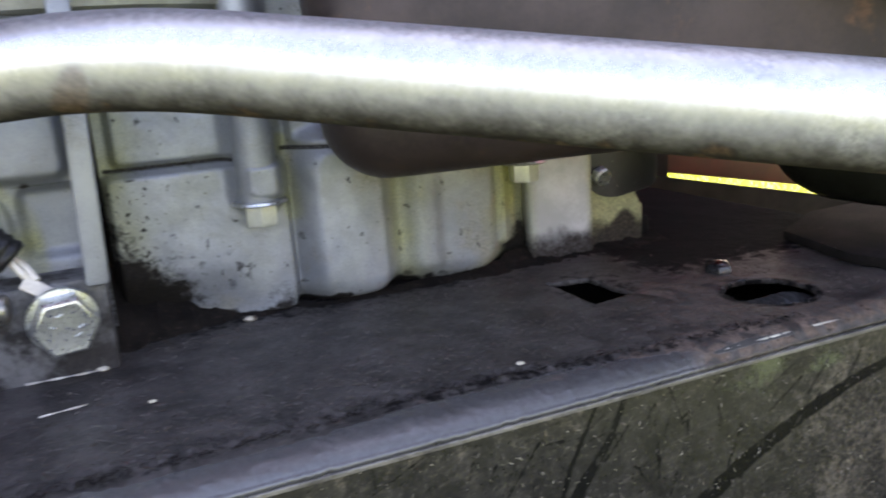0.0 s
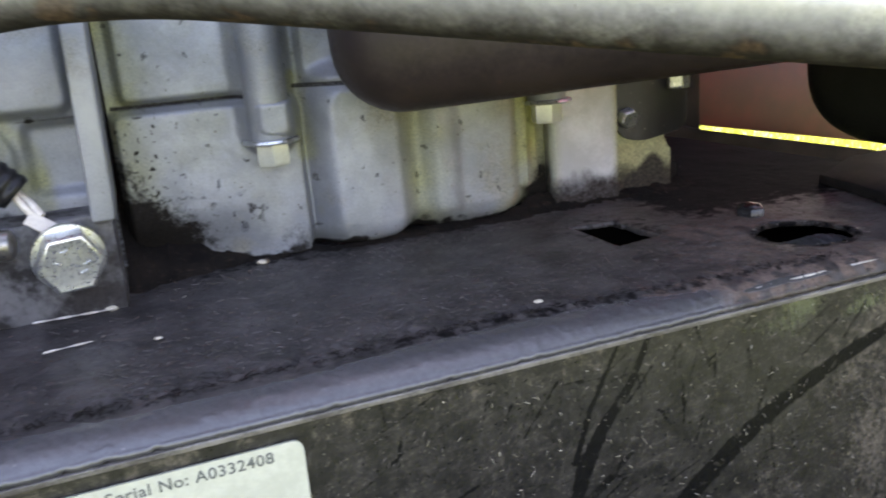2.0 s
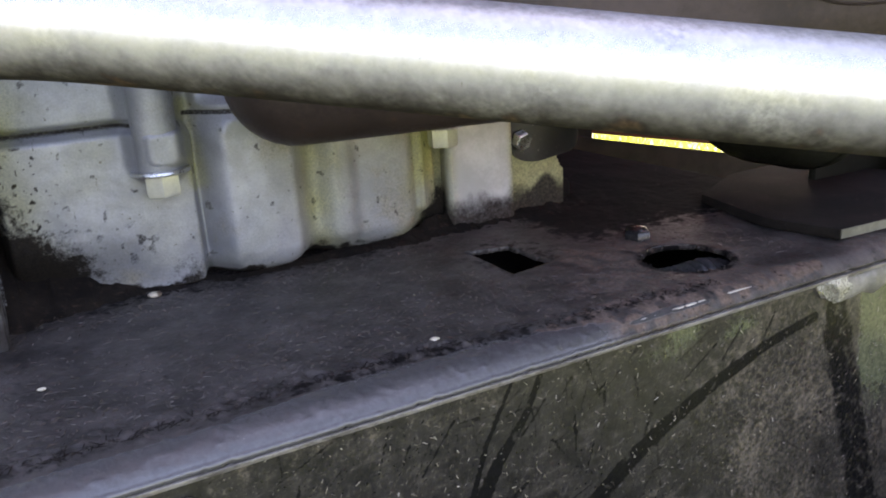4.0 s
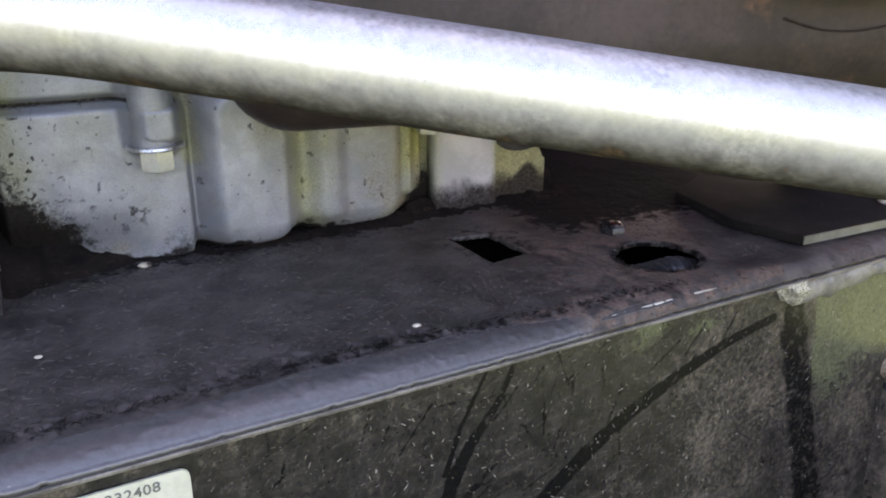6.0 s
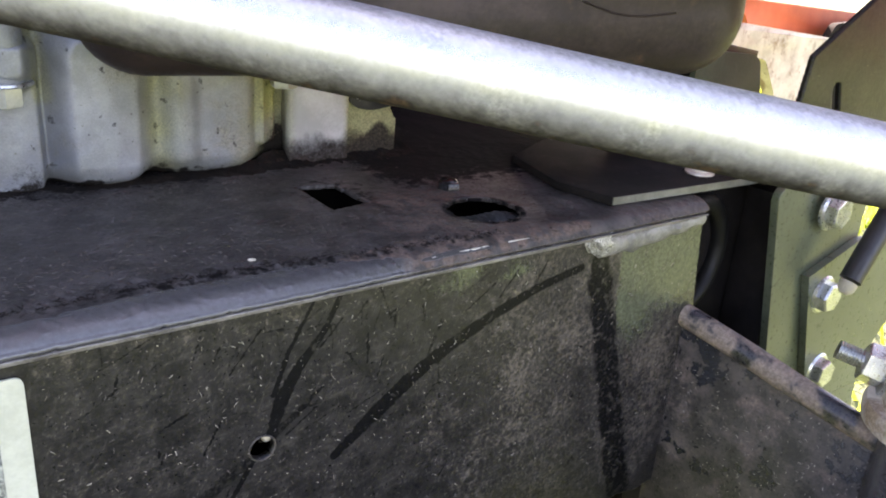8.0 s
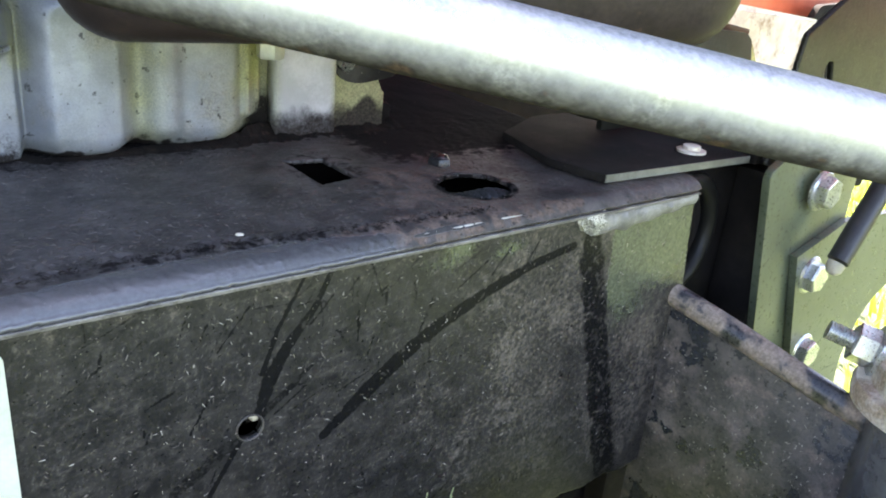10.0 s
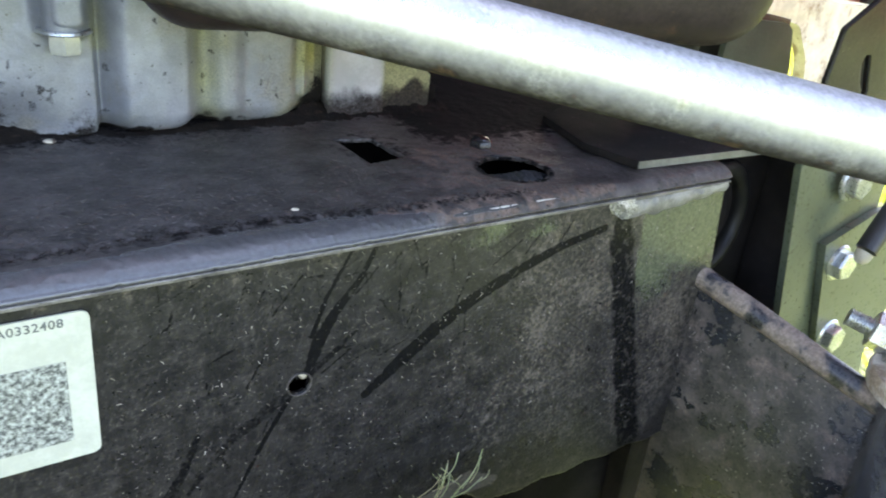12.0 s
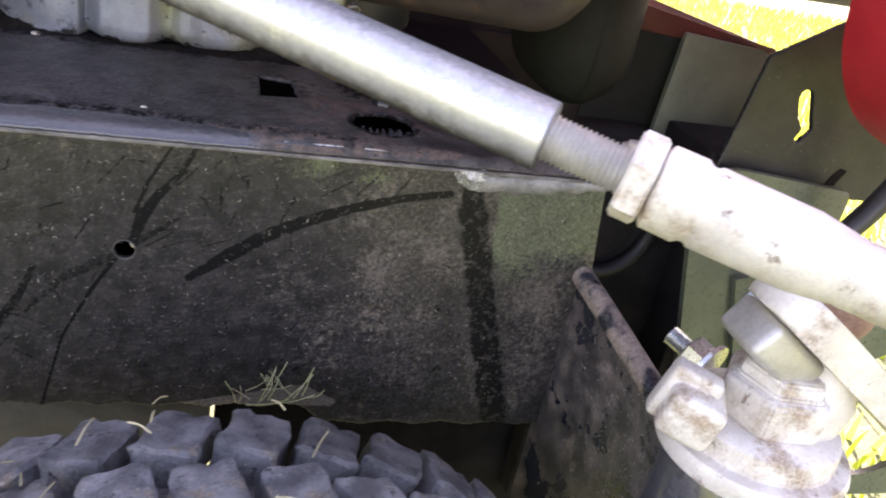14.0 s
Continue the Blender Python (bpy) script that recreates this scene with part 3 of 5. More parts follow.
for i, p in enumerate(bead):
    half = (0.0050 - 0.0016 * i / len(bead)) * (1 + 0.14 * math.sin(p.x * 420) + 0.3 * noise.noise(p * 190))
    rows_.append([b.verts.new((p.x, 0.0004 - 0.015 * max(0, p.x - 0.15) - 0.0022 * (1 - f * f) ** 0.7 * (1 + 0.4 * noise.noise(Vector((p.x, f, 0)) * 260)), p.z + f * half)) for f in (-1, -0.8, -0.5, 0, 0.5, 0.8, 1)])
for r0, r1 in zip(rows_, rows_[1:]):
    for k in range(6):
        b.faces.new((r0[k], r1[k], r1[k + 1], r0[k + 1]))
part("weld_seam", b, material("dusty_weld", (0.15, 0.145, 0.13), (0.32, 0.31, 0.285), (0.35, 0.55), 0.2, 80, 700, 0.5, 0.0005), chassis, "dusty welded seam")


def top_grit(U, V):
    """Crusts of grime along the inner side of the worn edge and round the openings."""
    n1, n2 = noise_grid(U, V, 210, 71.0), noise_grid(U, V, 520, 72.0)
    band = near_line(U, V, [(-0.13, 0.0175, 1.0), (-0.03, 0.0195, 1.2), (0.0, 0.0190, 1.1), (0.04, 0.0145, 0.9), (0.1, 0.010, 0.6)], 0.0042)
    return band * (0.35 + n1 + 0.8 * n2) + 0.3 * step01(0.2, 0.5, n2 + 0.4 * n1) * (1 - step01(0.05, 0.09, V))


def top_place(U, V):
    d = step01(0.0, 0.0032, V)
    bend = 0.0100 - 0.0020 * step01(0.02, 0.1, U)
    Z = -0.0053 * (1 - np.sqrt(1 - (1 - np.clip(V / bend, 0.04, 1)) ** 2.0)) + (0.0003 * noise_grid(U, V, 60, 1.0) + 0.00016 * noise_grid(U, V, 300, 1.5)) * d
    Z = Z + 0.0009 * np.clip(top_grit(U, V), 0, 1)
    U2, V2 = snap_round(U, V, TUBE_HOLE, TUBE_R, 0.001)
    X = U2 - np.clip((0.05 - U2) / 0.18, 0, 1) * V2 * 0.3
    return X, V2 - 0.0035, Z


def in_poly(U, V, poly):
    inside = np.zeros(U.shape, bool)
    for (x1, y1), (x2, y2) in zip(poly, poly[1:] + poly[:1]):
        inside ^= ((y1 > V) != (y2 > V)) & (U < (x2 - x1) * (V - y1) / (y2 - y1 + 1e-12) + x1)
    return inside


def top_holes(U, V):
    S = [(x + 0.0, y + 0.0035) for x, y in SLOT]
    return (np.hypot(U - TUBE_HOLE[0], V - TUBE_HOLE[1] - 0.0) < TUBE_R) | in_poly(U, V, S)


def top_worn(U, V):
    n1, n2, n3 = noise_grid(U, V * 1.6, 90, 4.0), noise_grid(U, V, 420, 8.0), noise_grid(U, V, 1100, 8.5)
    inner = 0.0092 + 0.0030 * step01(-0.05, -0.02, U) * (1 - step01(0.02, 0.05, U)) - 0.006 * step01(0.02, 0.08, U) + 0.0013 * n1 + 0.0009 * n2
    streak = near_line(U, V, [(0.062, 0.0025, 0.5), (0.075, 0.0030, 1.0), (0.09, 0.0022, 0.5)], 0.0012)
    band = (1 - step01(inner - 0.0012, inner + 0.0012, V)) * (1 - 0.55 * step01(0.03, 0.06, U))
    hair = near_line(U, V, [(-0.136, 0.0046), (-0.02, 0.0052), (0.05, 0.0040)], 0.0009) * 0.4
    return np.maximum.reduce([band * np.clip(1.15 + 0.25 * n1 + 0.2 * n2 + 0.1 * n3 - 0.6 * step01(0.04, 0.09, U), 0, 1), streak, hair])


def top_grime_shade(U, V):
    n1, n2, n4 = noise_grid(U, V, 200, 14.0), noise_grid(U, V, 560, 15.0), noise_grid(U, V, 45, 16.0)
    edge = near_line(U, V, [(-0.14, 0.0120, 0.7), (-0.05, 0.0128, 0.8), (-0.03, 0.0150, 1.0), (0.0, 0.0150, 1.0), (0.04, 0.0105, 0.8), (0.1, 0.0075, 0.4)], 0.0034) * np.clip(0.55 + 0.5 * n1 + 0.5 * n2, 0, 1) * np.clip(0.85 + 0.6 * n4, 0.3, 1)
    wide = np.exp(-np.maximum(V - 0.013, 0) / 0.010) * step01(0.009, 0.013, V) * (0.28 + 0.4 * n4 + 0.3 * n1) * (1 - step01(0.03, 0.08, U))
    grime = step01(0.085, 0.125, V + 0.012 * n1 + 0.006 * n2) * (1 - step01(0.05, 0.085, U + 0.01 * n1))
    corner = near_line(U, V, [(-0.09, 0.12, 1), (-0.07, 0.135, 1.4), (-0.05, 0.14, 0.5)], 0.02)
    # the muffler's shade painted over the back right of the plate
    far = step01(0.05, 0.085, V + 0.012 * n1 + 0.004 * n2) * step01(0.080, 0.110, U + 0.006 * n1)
    # near_slot and rim darken the plate round its openings
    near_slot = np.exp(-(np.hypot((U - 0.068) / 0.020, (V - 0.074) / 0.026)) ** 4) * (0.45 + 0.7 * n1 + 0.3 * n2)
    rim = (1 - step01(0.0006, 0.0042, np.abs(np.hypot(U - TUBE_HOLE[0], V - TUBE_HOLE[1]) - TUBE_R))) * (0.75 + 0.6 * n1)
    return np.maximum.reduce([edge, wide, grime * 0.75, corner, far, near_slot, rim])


def top_tan(U, V):
    n1, n2 = noise_grid(U, V, 60, 17.0), noise_grid(U, V, 190, 18.0)
    round_hole = np.exp(-(((U - 0.102) / 0.034) ** 2 + ((V - 0.034) / 0.028) ** 2)) * (0.55 + step01(-0.15, 0.2, n1 + 0.5 * n2))
    round_hole = round_hole + 0.7 * near_line(U, V, [(0.082, 0.058), (0.088, 0.045), (0.074, 0.030)], 0.012) * (0.6 + n2) - 0.6 * near_line(U, V, [(0.125, 0.045), (0.15, 0.03), (0.13, 0.016)], 0.006)
    lip = near_line(U, V, [(0.03, 0.006, 0.8), (0.07, 0.009, 1.6), (0.11, 0.006, 0.9), (0.14, 0.004, 0.4)], 0.006) * (0.5 + step01(-0.2, 0.2, n2)) + 0.45 * near_line(U, V, [(-0.14, 0.0), (0.21, 0.0)], 0.0022) * (0.75 + 0.5 * n2)
    ends = step01(0.08, 0.18, U) * (0.40 + 0.3 * n1) * (1 - step01(0.03, 0.055, V)) + 0.35 * (1 - step01(-0.135, -0.115, U)) * (0.6 + n2)
    return np.maximum.reduce([round_hole * 0.85, lip * 0.9, ends, 0.16 + 0.25 * n1 + 0.35 * n2 * step01(-0.1, 0.4, n1)])


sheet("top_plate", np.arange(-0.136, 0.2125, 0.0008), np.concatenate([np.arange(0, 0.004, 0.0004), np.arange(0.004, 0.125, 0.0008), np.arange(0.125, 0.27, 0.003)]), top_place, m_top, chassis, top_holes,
      {"clean": top_grime_shade, "tan": top_tan, "worn": top_worn}, "grimy black top plate with a worn steel edge", 0.0016)
b = bmesh.new()
box(b, (-0.136, -0.0040, -0.0061), (0.2115, 0.004, -0.0054), 0.00025)
box(b, (-0.136, -0.0022, -0.0076), (0.2115, 0.004, -0.0067), 0.00025)
part("seam_strip", b, material("scuffed_edge", (0.085, 0.078, 0.075), (0.26, 0.245, 0.235), (0.4, 0.6), 0.3, 60, 800, 0.3, 0.0003), chassis, "thin scuffed sheet edge between the plates")

# plate lying over the far end of the top
m_overlay = material("dusty_brown_plate", (0.010, 0.0088, 0.008), (0.022, 0.0185, 0.0165), (0.8, 0.95), 0, 40, 900, 0.5, 0.0005, spec=0.12, layers=(((26, 0.48, 0.62), (0.012, 0.0105, 0.01), 0.9, 0),), dust=((420, 0.62, (0.09, 0.075, 0.065), (1, 0.6, 1), (0, 0, 20)),))
b = bmesh.new()
prism(b, [(0.1630, 0.0100), (0.2585, 0.0052), (0.262, 0.046), (0.240, 0.10), (0.205, 0.098), (0.1680, 0.078), (0.1570, 0.0370)], 0.0003, 0.0042, "z", 0.0006)
part("overlay_plate", b, m_overlay, chassis, "dark second plate lying on the top")
# light caught by the front edge, painted as a pale strip
b = bmesh.new()
prism(b, [(0.1636, 0.0099), (0.2580, 0.0051), (0.2580, 0.0046), (0.1636, 0.0094)], 0.0007, 0.0039, "z")
part("plate_edge", b, material("lit_cut_edge", (0.13, 0.132, 0.105), (0.24, 0.24, 0.2), (0.4, 0.6), 0.2, 60, 700, 0.3, 0.0003), chassis, "pale strip for the light on the second plate's edge")
b = bmesh.new()
lathe(b, (0.2330, 0.0200, 0.0040), (0, 0, 1), [(0, 0.0068), (0.0012, 0.0068), (0.0014, 0.0042), (0.0032, 0.0040), (0.0035, 0.003)], 24)
part("stud_washer", b, m_pale, chassis, "pale washer and stud on the second plate")
b = bmesh.new()
lathe(b, (0.115, 0.0575, -0.0005), (0, 0, 1), [(0, 0.0052), (0.003, 0.0050), (0.0045, 0.0034), (0.0048, 0.001)], 6, 0.4)
part("rivet", b, m_gloss, chassis, "dark painted fixing in the top plate")

# raised rim added for the round hole's highlight, and the bright scrape along the bend
b = bmesh.new()
sweep(b, [Vector((TUBE_HOLE[0] + TUBE_R * math.cos(a), TUBE_HOLE[1] - 0.0035 + TUBE_R * math.sin(a), 0.0002)) for a in np.linspace(0.7, 1.9, 24)], lambda s: 0.00025 + 0.00012 * math.sin(s * 700), 8)
part("hole_edge", b, m_gusset, chassis, "raised far edge of the round hole, added for its highlight")
b = bmesh.new()
sweep(b, smooth_line([(0.060, -0.0008, -0.0019), (0.070, -0.0006, -0.0016), (0.085, -0.0006, -0.0016), (0.105, -0.0006, -0.0016), (0.122, -0.0010, -0.0021)], 0.001), lambda s: 0.0004 * math.sin(math.pi * min(1, max(0.02, s / 0.063))) * (0.85 + 0.3 * math.sin(s * 330)) + 0.0001, 8)
part("scrape", b, m_thread, chassis, "bright scrape on the bent edge")

# ribbed hose that shows in the round hole
hose = thing("ribbed_hose", "black ribbed hose below the round hole", "hose", (0.1105, 0.025, -0.05))
b = bmesh.new()
sweep(b, smooth_line([(0.050, 0.038, -0.034), (0.086, 0.030, -0.0130), (0.1085, 0.0285, -0.0108), (0.128, 0.0295, -0.0130), (0.17, 0.033, -0.034)], 0.0003), lambda s: 0.0076 + 0.0011 * math.sin(s * 2 * math.pi / 0.0034), 20)
part("corrugations", b, m_hose, hose)

# inside of the rail: dark walls and a filler added to keep gaps dark
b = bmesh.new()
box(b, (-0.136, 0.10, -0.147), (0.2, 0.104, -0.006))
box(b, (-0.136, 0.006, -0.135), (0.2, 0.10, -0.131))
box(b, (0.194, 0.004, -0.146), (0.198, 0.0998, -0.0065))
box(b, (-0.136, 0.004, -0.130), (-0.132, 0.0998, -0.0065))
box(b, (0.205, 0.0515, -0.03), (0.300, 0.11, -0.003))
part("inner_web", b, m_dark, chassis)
# lower rail in two tones: near-black for the shaded recess
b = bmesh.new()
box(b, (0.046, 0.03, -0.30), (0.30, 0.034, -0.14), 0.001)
part("lower_rail", b, m_dark, chassis, "near-black lower rail, darkened for the shaded recess")
# and olive grey for its lit left end
b = bmesh.new()
box(b, (-0.4, 0.018, -0.183), (0.044, 0.034, -0.150), 0.002)
part("lower_bar", b, m_rail, chassis, "olive grey bar below the front plate")

# ---- cross member towards the wheel ----
gusset = thing("axle_bracket", "dusty black steel axle bracket with a rolled top edge", "bracket", (0.21, -0.05, -0.2))
b = bmesh.new()
prism(b, rounded([(0.004, -0.055), (-0.098, -0.077), (-0.1, -0.150), (0.004, -0.23)], 0.004), 0.2125, 0.2175, "x", 0.001)
for v in b.verts:
    v.co.x += -0.14 * v.co.y
part("web", b, m_gusset, gusset)
b = bmesh.new()
sweep(b, smooth_line([(0.2135, 0.003, -0.0555), (0.2180, -0.03, -0.062), (0.2225, -0.06, -0.069), (0.2280, -0.098, -0.077)], 0.002), 0.0055, 14)
part("rolled_edge", b, material("dusty_rolled_steel", (0.02, 0.021, 0.026), (0.06, 0.056, 0.055), (0.2, 0.4), 0.1, 60, 600, 0.3, 0.0003, layers=(((30, 0.47, 0.55), (0.21, 0.165, 0.135), 0.8, 0),)), gusset, "rounded dark upper edge")

# ---- plates beyond the rail ----
HOLE_X, HOLE_S = 0.418, 0.046
front = thing("front_bracket", "glossy black bracket plates bolted together", "bracket", (0.3, -0.01, -0.2))
b = bmesh.new()
prism(b, rounded([(0.2500, 0.001), (0.268, 0.010), (0.335, 0.004), (0.335, -0.06), (0.375, -0.2), (0.298, -0.2), (0.2725, -0.089)], 0.004), -0.012, -0.008, "y", 0.0006)
part("back_plate", b, m_plate, front)
b = bmesh.new()
prism(b, [(0.2865, -0.045), (0.33, -0.032), (0.56, -0.045), (0.56, -0.128)] + [(HOLE_X + HOLE_S * math.cos(a), -0.128 + HOLE_S * math.sin(a)) for a in np.linspace(0, math.pi, 25)] + [(0.3155, -0.128)], -0.0165, -0.0125, "y")
prism(b, [(0.3155, -0.1282)] + [(HOLE_X + HOLE_S * math.cos(a), -0.1282 + HOLE_S * math.sin(a)) for a in np.linspace(math.pi, 2 * math.pi, 25)] + [(0.56, -0.1282), (0.56, -0.19), (0.335, -0.19)], -0.0165, -0.0125, "y")
part("lap_plate", b, m_plate, front, "overlapping plate with a large round hole", True, 30)
UPPER = [(0.2650, 0.0), (0.2670, 0.015), (0.2735, 0.0600), (0.36, 0.112), (0.43, 0.02), (0.36, -0.004), (0.30, -0.004)]


def upper_holes(U, V):
    slot = near_line(U, V, [(0.2990, 0.0440, 1.0), (0.3020, 0.036, 1.0), (0.3062, 0.0290, 0.7), (0.3030, 0.0240, 0.5)], 0.0044) > 0.5
    return ~in_poly(U, V, UPPER) | slot


sheet("upper_plate", np.arange(0.263, 0.43, 0.0005), np.arange(-0.005, 0.116, 0.0005), lambda U, V: (U, 0 * U - 0.0005, V), m_black, front, upper_holes, None, "dark plate with a small slot", 0.003)
# dark patch added in place of a ragged hole
b = bmesh.new()
prism(b, rounded([(0.3270, 0.0005), (0.3325, 0.0012), (0.3345, 0.0055), (0.3375, 0.0110), (0.3335, 0.0118), (0.3300, 0.0075)], 0.001), -0.0010, -0.0004, "y")
part("rust_scab", b, m_dark, front, "dark ragged patch for a hole in the plate")
for x, z in ((0.2925, -0.011), (0.3045, -0.058), (0.3200, -0.1065)):
    hex_bolt(front, (x, -0.0165, z), (0, -1, 0), 0.0140, 0.0062, flange=0.0102, turn=0.2 + x * 30, label="zinc plated hexagonal bolt head")
b = bmesh.new()
sweep(b, smooth_line([(0.30, -0.03, -0.044), (0.315, -0.03, -0.022), (0.335, -0.03, 0.008), (0.345, -0.03, 0.03)], 0.003), 0.0055, 12)
part("strut", b, m_black, front, "thin dark diagonal strut")
b = bmesh.new()
lathe(b, (0.3005, -0.0295, -0.0455), (-0.55, 0, -0.85), [(0, 0.0045), (0.004, 0.004), (0.006, 0.002)], 12)
part("strut_tip", b, m_cream, front, "pale yellow tip")

pivot = thing("pivot_post", "black steel post with a round washer", "post", (0.236, 0.02, -0.22))
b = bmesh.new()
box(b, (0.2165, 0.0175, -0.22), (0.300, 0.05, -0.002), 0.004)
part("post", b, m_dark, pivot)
# dark block added to fill the bright gap above the post
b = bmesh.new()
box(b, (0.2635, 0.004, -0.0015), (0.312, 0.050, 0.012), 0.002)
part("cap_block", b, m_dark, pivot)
# dark block added to fill the gap between post and back plate
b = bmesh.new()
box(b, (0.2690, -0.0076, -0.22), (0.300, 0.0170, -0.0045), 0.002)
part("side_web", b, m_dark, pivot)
b = bmesh.new()
prism(b, rounded([(0.2560, -0.03), (0.2600, 0.0560), (0.307, 0.0525), (0.313, 0.049), (0.320, 0.028), (0.320, -0.03)], 0.002), 0.0515, 0.055, "y", 0.0006)
part("upper_web", b, m_olive, pivot, "olive green upright web")
b = bmesh.new()
sweep(b, [Vector((0.2275 + 0.0255 * math.cos(a), 0.0130 + 0.003 * math.cos(a), -0.0335 + 0.0265 * math.sin(a))) for a in np.linspace(0, 2 * math.pi, 64)], 0.0044, 16, False)
part("washer", b, m_rubber, pivot, "black rubber ring")
b = bmesh.new()
lathe(b, (0.2190, 0.0165, -0.0335), (-0.12, -1, 0.05), [(0, 0.0215), (0.0008, 0.0205), (0.0012, 0.004)], 32)
part("pin", b, m_dark, pivot)
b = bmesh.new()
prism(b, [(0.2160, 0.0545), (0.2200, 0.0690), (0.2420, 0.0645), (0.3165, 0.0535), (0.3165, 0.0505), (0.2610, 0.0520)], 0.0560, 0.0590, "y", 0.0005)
part("top_flange", b, m_shaded_red, pivot, "dark red flange along the upper edge")


# ---- engine ----
engine = thing("engine", "silver cast aluminium engine, stained and oily at its base", "engine", (-0.02, 0.18, 0.0))


def lump(X, Z, cx, cz, hx, hz, r, soft):
    """A cast raised field: 1 inside a rounded rectangle, falling softly to 0 outside."""
    qx, qz = np.abs(X - cx) - hx + r, np.abs(Z - cz) - hz + r
    d = np.hypot(np.maximum(qx, 0), np.maximum(qz, 0)) + np.minimum(np.maximum(qx, qz), 0) - r
    return 1 - step01(-soft, soft, d)


def sump_place(X, Z):
    Y = 0.1215 + 0 * X
    Y -= 0.0045 * lump(X, Z, -0.0640, 0.0780, 0.0200, 0.0210, 0.003, 0.0016)
    Y -= 0.0045 * lump(X, Z, 0.0050, 0.0790, 0.0300, 0.0205, 0.003, 0.0016)
    Y -= 0.0085 * lump(X, Z, -0.0580, 0.0240, 0.0300, 0.0308, 0.004, 0.0018)
    Y -= 0.0120 * lump(X, Z, -0.0385, 0.0800, 0.0078, 0.0400, 0.006, 0.0045)
    Y -= 0.0155 * lump(X, Z, -0.0075, 0.0290, 0.0165, 0.0315, 0.011, 0.0062) + 0.0016 * np.exp(-((X + 0.006) / 0.009) ** 2)
    Y -= 0.0125 * lump(X, Z, 0.0335, 0.0285, 0.0212, 0.0310, 0.014, 0.0075) + 0.0016 * np.exp(-((X - 0.04) / 0.011) ** 2)
    Y -= 0.0022 * lump(X, Z, 0.0210, 0.0300, 0.0050, 0.0240, 0.004, 0.0035)
    Y -= 0.0060 * lump(X, Z, 0.0590, 0.0400, 0.0050, 0.0300, 0.003, 0.002)
    Y += 0.012 * step01(0.022, 0.0, Z) * step01(-0.030, -0.080, X)
    Y += 0.0075 * (1 - np.sqrt(np.clip(1 - (np.clip(0.010 - Z, 0, 0.010) / 0.010) ** 2, 0, 1))) * step01(-0.035, -0.024, X)
    Y += 0.00022 * noise_grid(X, Z, 130, 2.0) + 0.00012 * noise_grid(X, Z, 420, 3.0)
    return X, Y, Z


def sump_grime(X, Z):
    n0, n1, n2, n3 = noise_grid(X, Z, 35, 30.0), noise_grid(X, Z, 90, 31.0), noise_grid(X, Z, 300, 32.0), noise_grid(X, Z, 650, 33.0)
    left = step01(0.020, -0.010, Z - 0.034 + 0.85 * (X + 0.090) + 0.010 * n1 + 0.006 * n2 + 0.004 * n3) * step01(-0.052, -0.068, X + 0.004 * n2)
    low = np.maximum(step01(0.0045, 0.0, Z + 0.004 * n1 + 0.003 * n2), step01(0.016, 0.0, Z + 0.006 * n1 + 0.004 * n2 + 0.003 * n3) * step01(-0.050, -0.066, X + 0.004 * n1))
    patch = np.exp(-((X + 0.034) / 0.009) ** 2) * step01(0.022, 0.002, Z + 0.006 * n2) * (0.62 + 0.5 * n2)
    near_left = 0.25 + 0.75 * step01(-0.045, -0.085, X)
    spots = step01(0.30, 0.42, n3 + 0.35 * n1) * near_left * step01(-0.01, -0.05, X) * step01(0.062, 0.035, Z)
    speckle = step01(0.14, 0.26, 0.45 * n2 + 0.8 * n3 + 0.2 * n0 - 0.35 * step01(-0.080, -0.050, X)) * (0.25 + 0.75 * step01(-0.05, -0.080, X)) * step01(0.064, 0.048, Z) * step01(0.02, -0.02, X)
    blot = step01(0.10, 0.30, n2 + 0.3 * n3) * np.exp(-(((X + 0.052) / 0.015) ** 2 + ((Z - 0.018) / 0.011) ** 2)) * 1.1
    few = step01(0.52, 0.58, n2 + 0.25 * n3) * 0.6
    groove = np.maximum(near_line(X, Z, [(-0.087, 0.0560), (-0.046, 0.0560)], 0.0011), near_line(X, Z, [(-0.028, 0.0575), (0.0, 0.0575)], 0.0010)) * 0.75
    valley = near_line(X, Z, [(0.0120, 0.03), (0.0125, 0.0)], 0.006) * step01(0.022, 0.002, Z) * (0.45 + 0.5 * n2)
    ends = step01(0.048, 0.066, X + 0.003 * n1) * step01(0.034, 0.008, Z + 0.004 * n2) * 0.9
    # shade of the gap beside the foot, painted as a dark line
    right = near_line(X, Z, [(0.0660, 0.07), (0.0655, 0.0)], 0.004) * 0.4
    return np.maximum.reduce([left, low, patch, spots * 0.7, speckle * 0.75, blot * 0.65, few, groove, valley, ends, right])


# lawn reflection painted between the pockets and towards both ends
def sump_lawn_glow(X, Z):
    n1 = noise_grid(X, Z, 60, 41.0)
    a = np.exp(-((X - 0.0125) / 0.0075) ** 2) * 0.75
    b_ = step01(0.034, 0.062, X) * 0.8
    c = step01(-0.072, -0.088, X) * 0.7 + near_line(X, Z, [(-0.029, 0.06), (-0.027, 0.035)], 0.004) * 0.5
    return np.maximum.reduce([a, b_, c]) * (0.7 + 0.8 * n1) + 0.1 * step01(0.0, 0.4, n1)


sheet("sump_casting", np.arange(-0.0885, 0.0705, 0.0006), np.arange(0.0005, 0.118, 0.0006), sump_place, m_alu, engine, None,
      {"grime": sump_grime, "olive": sump_lawn_glow}, "silver casting with raised pockets and black oily stains")
b = bmesh.new()
box(b, (-0.088, 0.156, 0.001), (0.067, 0.27, 0.19), 0.004)
part("crankcase", b, m_alu, engine)


